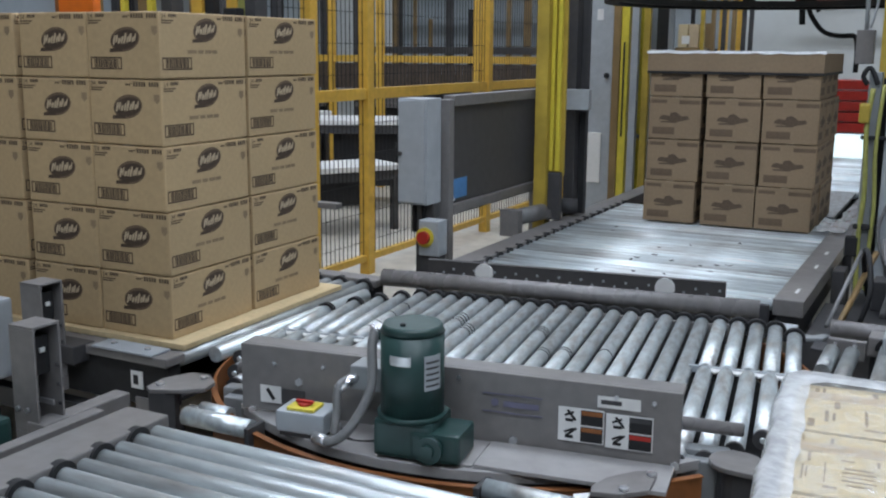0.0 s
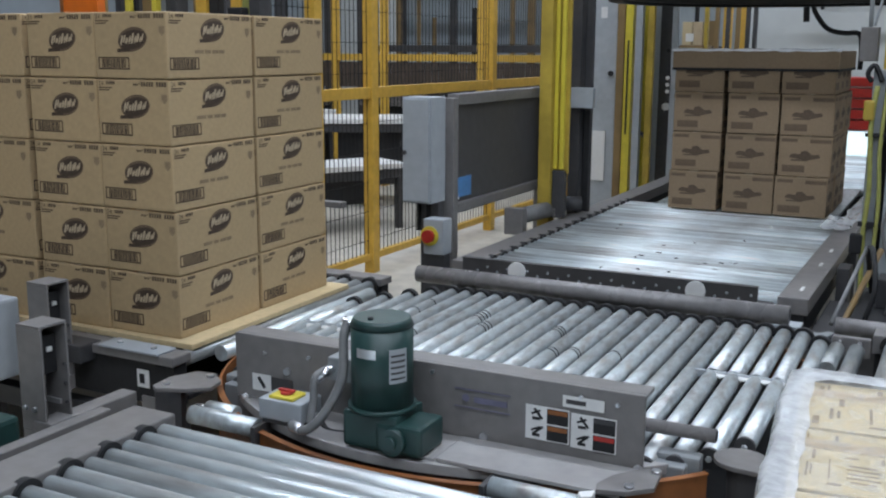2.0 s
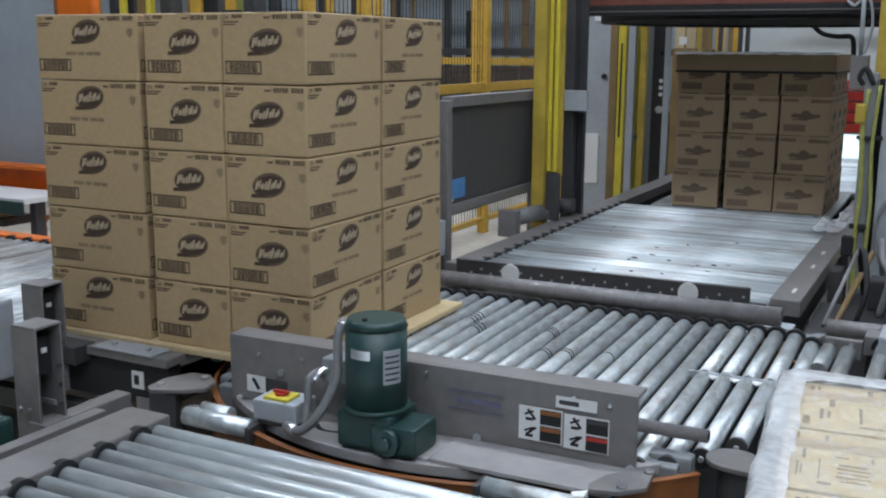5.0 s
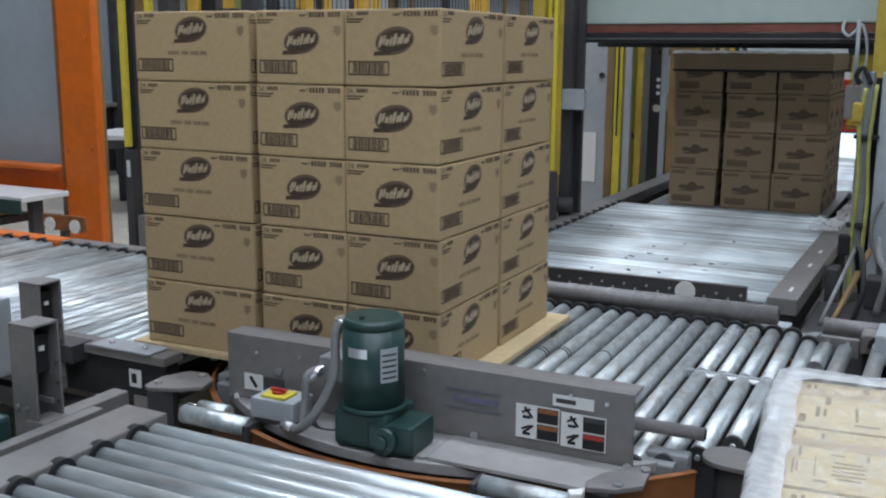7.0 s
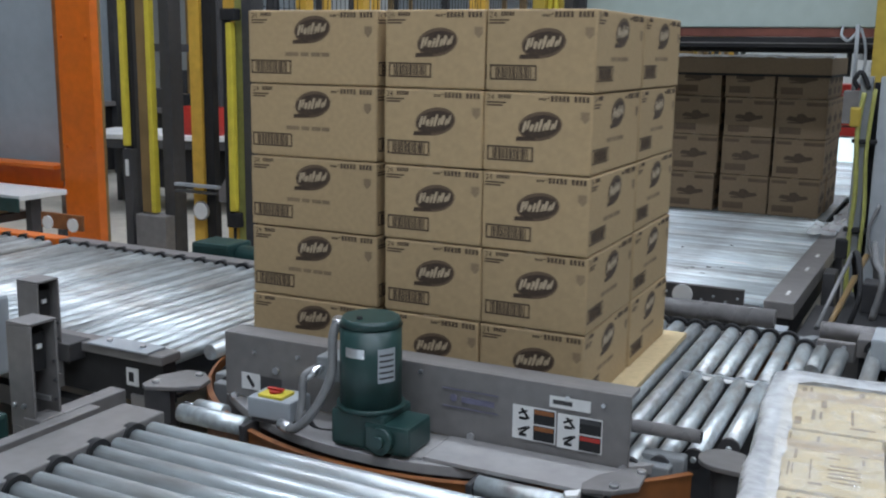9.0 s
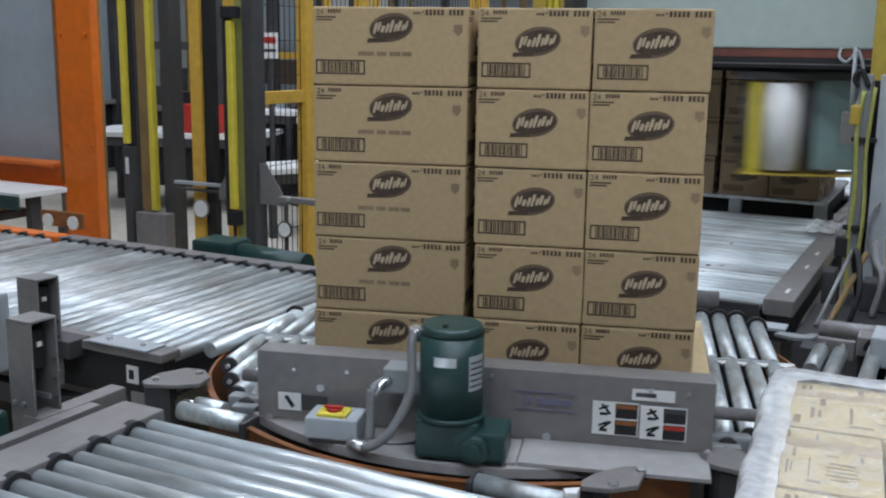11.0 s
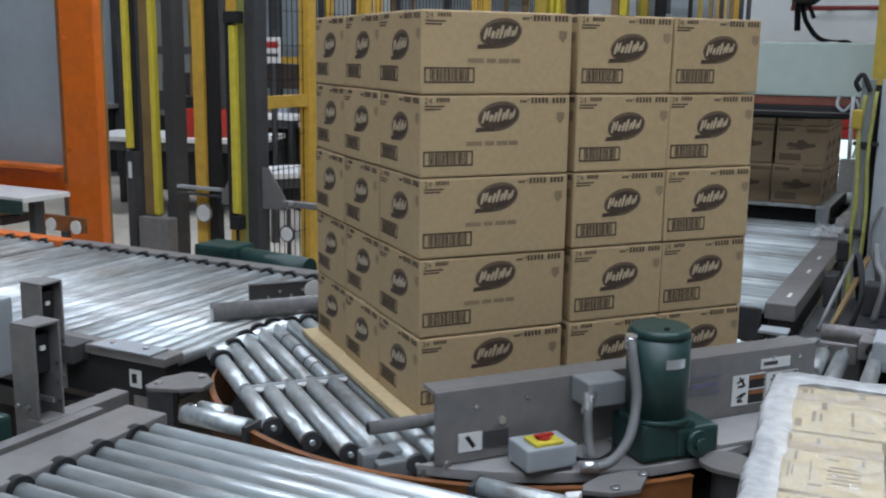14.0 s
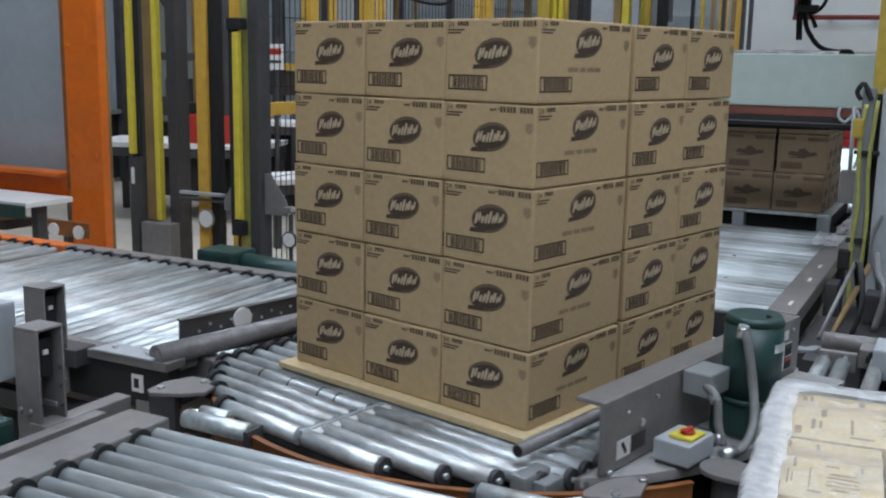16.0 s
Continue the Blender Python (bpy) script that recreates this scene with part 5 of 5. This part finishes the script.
def near_posts():
    """Sensor brackets, gearmotor and box beside the infeed."""
    def bracket(x, y, z0, z1, label):
        ob = thing("sensor_bracket", (x, y, 0), label, "sensor bracket", "grey channel brackets beside the infeed")
        w = 0.050
        part("side_plate", box(-w, w, -w, -w + 0.008, z0 + 0.051, z1, 0.002), GREY, ob)
        part("side_plate", box(-w, w, w - 0.008, w, z0 + 0.051, z1, 0.002), GREY, ob)
        part("back_plate", box(-w, -w + 0.008, -w + 0.009, w - 0.009, z0 + 0.051, z1, 0.002), GREY, ob)
        part("top_plate", box(-w, w, -w, w, z1 + 0.001, z1 + 0.009, 0.002), GREY, ob)
        part("base_block", box(-w, w, -w, w, z0, z0 + 0.05, 0.002), GREY, ob)
        part("foot", box(-0.03, 0.03, -0.03, 0.03, 0.0, z0, 0.003), GREY_DARK, ob)
        part("photo_eye", box(-0.03, 0.02, -0.02, 0.03, z1 - 0.15, z1 - 0.03, 0.004), BLACK, ob)
        part("clip", box(-0.01, w + 0.012, -0.004, 0.004, z0 + 0.13, z0 + 0.145, 0.001), STEEL_BRIGHT, ob)
        part("lens", box(0.02, 0.026, -0.006, 0.012, z1 - 0.08, z1 - 0.066), WHITE, ob)
        for dx in (-0.03, 0.01):
            bolt((dx, -w, z0 + 0.12), ob, (0, -1, 0), 0.008)
        for k in range(3):
            bolt((w - 0.012, w - 0.01, z0 + 0.12 + 0.06 * k), ob, (1, 0, 0), 0.006, GREY_DARK)
    bracket(-1.022, -1.195, 0.50, 0.866, "tall grey steel channel bracket with a sensor")
    bracket(-1.500, -0.752, 0.45, 0.848, "grey steel channel bracket with a sensor, beside the rail")
    gb = thing("junction_box", (-1.72, -0.86, 0), "light grey junction box beside the infeed", "junction box")
    part("box_body", box(-0.16, 0.10, -0.08, 0.08, 0.50, 0.79, 0.012), GREY_LIGHT, gb)
    part("box_post", box(-0.05, 0.02, -0.03, 0.03, 0.0, 0.50, 0.004), GREY_DARK, gb)
    gm = thing("gearmotor", (-1.12, -1.42, 0), "dark green gearmotor on the near conveyor", "gearmotor")
    part("motor_body", rod((-0.16, 0.0, 0.55), (0.10, 0.03, 0.55), 0.075, 24), GREEN, gm)
    part("gearbox", box(-0.01, 0.13, -0.09, 0.10, 0.45, 0.63, 0.015), GREEN, gm)
    part("name_plate", box(0.02, 0.09, -0.05, 0.03, 0.630, 0.6325), WHITE, gm)
    part("hub", rod((0.06, -0.09, 0.54), (0.06, -0.115, 0.54), 0.05, 20), GREEN, gm)
    part("motor_stand", box(-0.05, 0.10, -0.06, 0.06, 0.0, 0.45, 0.005), GREY_DARK, gm)


near_posts()


# ---- wrapped load beside the camera ----
def wrapped_load():
    at = pose(1.062, -0.75, 0, 0, 0, 5.5)
    pal = thing("pallet", at, "wooden pallet under the wrapped cartons", "pallet")
    for k in range(7):
        part("deck_board", box(0.0, 1.02, -1.02 + 0.15 * k, -0.91 + 0.15 * k, 0.12, 0.14, 0.002), SHEET, pal)
    for x in (0.0, 0.46, 0.92):
        part("stringer", box(x, x + 0.10, -1.02, 0.0, 0.02, 0.118, 0.002), SHEET, pal)
    def plain(L, W, H):
        ob = thing("carton", (0, 0, 0), "pale yellowish carton with brown print under stretch film", "carton", "cartons of the wrapped load")
        part("body", box(-L / 2 + 0.004, L / 2 - 0.004, -W / 2 + 0.004, W / 2 - 0.004, 0, H - 0.002, 0.005), KRAFT_PALE, ob)
        t = H - 0.0022
        part("tape", box(-L / 2 + 0.004, L / 2 - 0.004, 0.05, 0.10, t, t + 0.001), KRAFT_TAPE, ob)
        for k, (x, y, w, h) in enumerate(((0.06, -0.02, 0.10, 0.008), (0.06, -0.04, 0.12, 0.006), (0.06, -0.06, 0.11, 0.006), (0.06, -0.08, 0.12, 0.006), (0.06, -0.10, 0.09, 0.006), (-0.12, 0.02, 0.012, 0.05), (0.02, 0.02, 0.05, 0.006), (-0.14, -0.06, 0.008, 0.07), (-0.125, -0.06, 0.006, 0.05), (-0.165, 0.10, 0.010, 0.06), (-0.150, 0.10, 0.006, 0.07), (-0.17, -0.11, 0.014, 0.05), (0.13, 0.07, 0.03, 0.045), (0.13, 0.02, 0.012, 0.03), (-0.04, 0.10, 0.012, 0.07), (-0.06, -0.05, 0.006, 0.10), (-0.04, -0.12, 0.05, 0.01))):
            part("print_line", box(x - w / 2, x + w / 2, y - h / 2, y + h / 2, t, t + 0.0008), INK_PALE, ob)
        for s in (-1, 1):
            part("print_line", box(s * L / 2 - 0.001, s * L / 2 + 0.0, -0.10, 0.06, 0.10, 0.14), INK_FAINT, ob)
        return ob
    L, W, H = 0.42, 0.325, 0.253
    first = None
    for k in range(3):
        for j in range(3):
            off = (0.0, -0.21, 0.0)[j]
            for i in range(3):
                x0, x1 = max(off + i * L, 0.0), min(off + (i + 1) * L, 1.03)
                if x1 - x0 < 0.15:
                    continue
                m = at @ pose((x0 + x1) / 2, -W * (j + 0.5) - 0.004 * j, 0.141 + k * H)
                if first is None:
                    first = plain(L, W, H)
                    first.matrix_basis = m
                    ob = first
                else:
                    ob = copy_thing(first, m)
                if x1 - x0 < L - 0.01:
                    ob.scale = ((x1 - x0) / L, 1, 1)
    # the film: over the edge, then hanging down outward to the pallet
    fi = thing("stretch_film", at @ pose(0.51, -0.50, 0), "clear wrinkled stretch film round the pale cartons", "stretch film")
    bm = bmesh.new()
    rnd = random.Random(11)
    prof = ((-0.025, 0.912), (0.0, 0.916), (0.03, 0.918), (0.042, 0.90), (0.05, 0.84), (0.065, 0.72), (0.085, 0.58), (0.105, 0.44), (0.12, 0.30), (0.13, 0.14), (0.14, 0.05))
    n = 96
    rows = []
    for grow, z in prof:
        row = []
        for k in range(n):
            a = 2 * math.pi * (k + 0.5) / n
            c, s = math.cos(a), math.sin(a)
            q = max(abs(c), abs(s)) ** 0.96
            hx, hy = 0.51 + grow, 0.505 + grow
            w = 0.003 * math.sin(7.3 * a + 9 * z) + 0.0025 * math.sin(19 * a - 5 * z) + rnd.uniform(-0.002, 0.002)
            row.append(bm.verts.new((c / q * hx + w * c, s / q * hy + w * s, z + 0.4 * w)))
        rows.append(row)
    for a, b in zip(rows, rows[1:]):
        for k in range(n):
            bm.faces.new((a[k], b[k], b[(k + 1) % n], a[(k + 1) % n])).smooth = True
    part("film_skin", bm, FILM, fi)
    bm = bmesh.new()
    n = 30
    grid = [[bm.verts.new((-0.50 + i / n, -0.50 + j / n, 0.909 + 0.005 * math.sin(i * 0.9 + 0.5 * j) + 0.005 * math.sin(j * 1.7 - 0.3 * i) + rnd.uniform(0, 0.004))) for i in range(n + 1)] for j in range(n + 1)]
    for j in range(n):
        for i in range(n):
            bm.faces.new((grid[j][i], grid[j][i + 1], grid[j + 1][i + 1], grid[j + 1][i])).smooth = True
    part("film_top", bm, FILM_CLEAR, fi, "clear glossy film over the top")


wrapped_load()


# ---- far machines ----
def work_table(x, y, w, d, z, label, rot=0.0):
    ob = thing("work_table", pose(x, y, 0, 0, 0, rot), label, "table")
    part("tabletop", box(-w / 2, w / 2, -d / 2, d / 2, z - 0.05, z, 0.006), WHITE, ob, "white sheet top")
    part("table_frame", box(-w / 2 + 0.02, w / 2 - 0.02, -d / 2 + 0.02, d / 2 - 0.02, z - 0.14, z - 0.052, 0.005), GREY_DARK, ob)
    part("drive_box", box(-w / 4, w / 4, -d / 3, d / 3, 0.25, z - 0.145, 0.01), BLACK, ob)
    for sx in (-1, 1):
        for sy in (-1, 1):
            part("table_leg", box(sx * (w / 2 - 0.06) - 0.03, sx * (w / 2 - 0.06) + 0.03, sy * (d / 2 - 0.06) - 0.03, sy * (d / 2 - 0.06) + 0.03, 0, z - 0.14, 0.003), GREY_DARK, ob)


work_table(-5.9, 5.0, 1.9, 0.9, 0.80, "dark-framed table with a white sheet top", 20)
work_table(-5.62, 6.08, 1.15, 0.7, 0.99, "dark-framed table with a pale bluish sheet top")
work_table(-4.4, 6.1, 1.3, 0.8, 0.95, "dark-framed conveyor table with a white top", 30)
work_table(-3.9, 4.6, 1.3, 0.6, 0.62, "low dark-framed table with a white top behind the fence", 60)


def machine(x, y, w, d, h, label, seed, window=True, body=None):
    """A framed machine: dark columns, cabinets below, open bay with bars above."""
    rnd = random.Random(seed)
    ob = thing("packing_machine", (x, y, 0), label, "machine")
    for sx in (-1, 1):
        for sy in (-1, 1):
            cx, cy = sx * (w / 2 - 0.05), sy * (d / 2 - 0.05)
            part("column", box(cx - 0.05, cx + 0.05, cy - 0.05, cy + 0.05, 0, h, 0.004), body or GREY_DARK, ob)
    part("base_cabinet", box(-w / 2 + 0.11, w / 2 - 0.11, -d / 2 + 0.05, d / 2 - 0.05, 0.05, 0.9, 0.01), BLACK, ob)
    part("deck", box(-w / 2 + 0.02, w / 2 - 0.02, -d / 2 - 0.02, d / 2, 0.9, 0.96, 0.006), GREY, ob)
    for z in (1.62, h - 0.12):
        part("cross_beam", box(-w / 2 + 0.1, w / 2 - 0.1, -d / 2, -d / 2 + 0.07, z, z + 0.09, 0.004), GREY_DARK, ob)
    n = int(w / 0.32)
    for k in range(n):
        bx = -w / 2 + 0.2 + (w - 0.4) * (k + 0.5) / n + rnd.uniform(-0.05, 0.05)
        r = rnd.uniform(0.015, 0.05)
        part("upright_bar", box(bx - r, bx + r, -0.03, 0.03, 0.96, h - 0.12 if rnd.random() < 0.6 else rnd.uniform(1.8, 2.4), 0.004), rnd.choice((BLACK, GREY_DARK, GREY, OLIVE_BROWN)), ob)
    for k in range(n):
        bx = -w / 2 + 0.2 + (w - 0.4) * (k + 0.5) / n
        hh = rnd.uniform(0.12, 0.42)
        bw = rnd.uniform(0.07, 0.14)
        part("unit_box", box(bx - bw, bx + bw, -d / 2 + 0.02, -d / 2 + 0.25, 0.962, 0.962 + hh, 0.012), rnd.choice((BLACK, GREY_DARK, KRAFT_FAR, GREY)), ob)
    if window:
        part("guard_sheet", box(-w / 2 + 0.12, w / 2 - 0.12, d / 2 - 0.04, d / 2 - 0.02, 0.96, h - 0.14), PANELBLUE, ob, "blue-grey guard sheet")
    part("hose", pipe([(-w / 4, -d / 2, h - 0.1), (-w / 4 + 0.1, -d / 2 - 0.05, h - 0.4), (0, -d / 2 - 0.05, h - 0.5), (0.15, -d / 2, h - 0.15)], 0.02), BLACK, ob)


machine(-4.75, 9.3, 2.9, 1.2, 2.9, "dark framed packing machine with grey guard sheets", 3)
machine(-7.6, 8.0, 2.2, 1.2, 2.9, "dark framed packing machine with black bars", 5)
machine(-9.6, 6.3, 2.0, 1.2, 2.9, "dark framed packing machine with brown boxes", 9)
machine(-6.9, 6.4, 1.3, 0.7, 2.7, "dark framed machine beside the white table", 14, False)
machine(-2.35, 10.6, 1.7, 1.0, 2.9, "dark framed machine with cartons on its deck", 21, True, YELLOW)


def small_far_things():
    cr = thing("crate", (-5.55, 4.9, 0.801), "red plastic crate on the white table", "crate")
    b = box(-0.25, 0.25, -0.16, 0.16, 0.0, 0.02)
    for a in ((-0.25, 0.25, -0.16, -0.145), (-0.25, 0.25, 0.145, 0.16), (-0.25, -0.235, -0.145, 0.145), (0.235, 0.25, -0.145, 0.145)):
        box(*a, 0.02, 0.28, 0.003, b)
    part("crate_body", b, RED, cr)

    st = thing("carton_rack", (-1.61, 8.6, 0), "brown rack with cartons and white papers far behind the wrapper", "rack")
    part("rack_frame", box(-0.14, 0.14, 0.0, 0.4, 0.0, 1.72, 0.008), OLIVE_BROWN, st)
    for x, z, m in ((-0.06, 1.72, KRAFT_PALE), (0.065, 1.72, KRAFT_TAPE)):
        part("rack_carton", box(x - 0.055, x + 0.055, 0.0, 0.3, z + 0.001, z + 0.26, 0.006), m, st)
    part("white_paper", box(-0.07, 0.02, -0.006, -0.002, 1.76, 1.85), WHITE, st, "white paper sheet")
    for x, m in ((-1.46, OLIVE_YELLOW), (-1.34, OLIVE_BROWN), (-1.22, GREY_DARK), (-1.11, OLIVE_BROWN), (-1.0, GREY_DARK), (-0.92, GREY_DARK)):
        upright("far_post", "thin painted post far behind the wrapper", "post", x - 0.022, x + 0.022, 8.62, 8.68, 2.9, m, "far posts behind the wrapper")
    rnd = random.Random(17)
    for k in range(7):
        w, h = rnd.uniform(0.08, 0.16), rnd.uniform(0.07, 0.2)
        x = -6.02 + 0.135 * k
        bx = thing("small_box", (x, 6.1 + rnd.uniform(-0.15, 0.15), 0.991), "small box lying on the far table", "box", "boxes on the far table")
        part("body", box(-w / 2.6, w / 2.6, -0.08, 0.08, 0.0, h, 0.006), (KRAFT_FAR, GREY_DARK, WHITE, KRAFT_FAR, PANELBLUE, GREY_DARK, KRAFT_PALE)[k], bx)
        part("tape", box(-w / 2.7, w / 2.7, -0.02, 0.02, h, h + 0.001), KRAFT_TAPE, bx)
    no = thing("notice", (-4.55, 4.72, 0), "white notice in a dark frame on a post", "notice")
    part("notice_post", box(-0.02, 0.02, 0.0, 0.03, 0, 1.86, 0.003), GREY_DARK, no)
    part("notice_sheet", box(-0.10, 0.10, -0.012, -0.002, 1.56, 1.80, 0.002), WHITE, no)
    part("notice_bar", box(-0.08, 0.08, -0.014, -0.0125, 1.70, 1.76), RED, no)
    part("notice_bar", box(-0.08, 0.08, -0.014, -0.0125, 1.62, 1.65), GREY_DARK, no)
    rs = thing("crate_stack", (0.35, 8.35, 0), "stack of red plastic crates far down the hall", "crate stack")
    for k in range(5):
        part("crate", box(-0.30, 0.22, -0.2, 0.2, 0.86 + 0.11 * k, 0.955 + 0.11 * k, 0.01), RED, rs)
    part("crate_stand", box(-0.30, 0.22, -0.18, 0.2, 0.0, 0.855, 0.01), GREY_LIGHT, rs)
    part("glow_panel", box(-0.27, 0.22, -0.20, -0.182, 0.42, 0.84), DAY_GLOW, rs, "white panel glowing in place of daylight falling on it")
    rp = thing("sprinkler_pipe", (0, 12.7, 0), "dark red pipe along the end wall", "pipe")
    part("pipe", rod((-1.1, 0, 2.395), (5.0, 0, 2.395), 0.036, 12), PIPE_RED, rp)
    part("drop_pipe", rod((-1.06, 0, 2.395), (-1.06, 0, 7.4), 0.036, 12), PIPE_RED, rp)
    for x in (-0.6, 0.0, 2.0, 4.0):
        part("pipe_clamp", box(x - 0.02, x + 0.02, 0.0, 0.30, 2.375, 2.415, 0.003), GREY_DARK, rp)
    hb = thing("hose_bundle", (0, 6.62, 0), "black hoses hanging from the wrapper frame", "hoses")
    part("hose", pipe([(-0.09, 0, 2.94), (-0.095, 0, 2.5), (-0.09, 0, 2.15), (-0.08, 0, 1.92)], 0.027), BLACK, hb)
    part("hose", pipe([(-0.02, 0.02, 2.94), (-0.05, 0.02, 2.5), (-0.04, 0.02, 2.10), (0.03, 0.02, 1.94), (0.12, 0.02, 1.85), (0.25, 0.02, 1.82), (0.37, 0.02, 1.815), (0.40, 0.02, 1.70), (0.40, 0.02, 1.50)], 0.022), BLACK, hb)
    part("hose", pipe([(0.06, -0.02, 2.94), (0.0, -0.02, 2.5), (-0.01, -0.02, 2.2), (0.03, -0.02, 2.10), (0.06, -0.02, 2.03)], 0.018), BLACK, hb)
    part("hose", pipe([(0.16, 0, 2.94), (0.15, 0, 2.45), (0.12, 0, 2.25), (0.03, 0, 2.16), (-0.06, 0, 2.18)], 0.016), BLACK, hb)
    part("hose_clamp", box(-0.13, 0.07, -0.05, 0.05, 2.17, 2.23, 0.006), GREY_DARK, hb)
    part("hanger", box(-0.10, 0.20, -0.12, 0.06, 2.935, 3.0, 0.006), GREY_DARK, hb)


small_far_things()


# ---- motion ----
def motions():
    for ob, m in moving:
        walk(ob, [(t, pose(x, y, 0, 0, 0, a) @ m) for t, x, y, a in LOAD_ROWS])
    for ob, m in far_moving:
        walk(ob, [(t, pose(0, y, dz) @ m) for t, y, dz in FAR_ROWS])
    walk(lift, [(t, pose(0, 0, dz)) for t, y, dz in FAR_ROWS])
    walk(ring, [(t, pose(0, 0, z)) for t, z in RING_ROWS])
    ts, turns = zip(*CARRIAGE_TURN)
    rt, rz = zip(*RING_ROWS)
    times = [0.0, 4.2, 6.3] + [6.6 + 0.2 * k for k in range(48)]
    walk(carriage, [(t, pose(*RING_C, float(np.interp(t, rt, rz)), 0, 0, float(np.interp(t, ts, turns)))) for t in times])
    rest = 1.2
    turn = [(0.0, 8.0), (0.5, 5.9), (1.0, 3.6), (1.4, rest + 0.3), (1.7, rest), (9.5, rest)] + [(t, a + 0.4) for t, a in TURN_ROWS]
    walk(table, [(t, pose(0, 0, 0, 0, 0, a)) for t, a in turn])


motions()
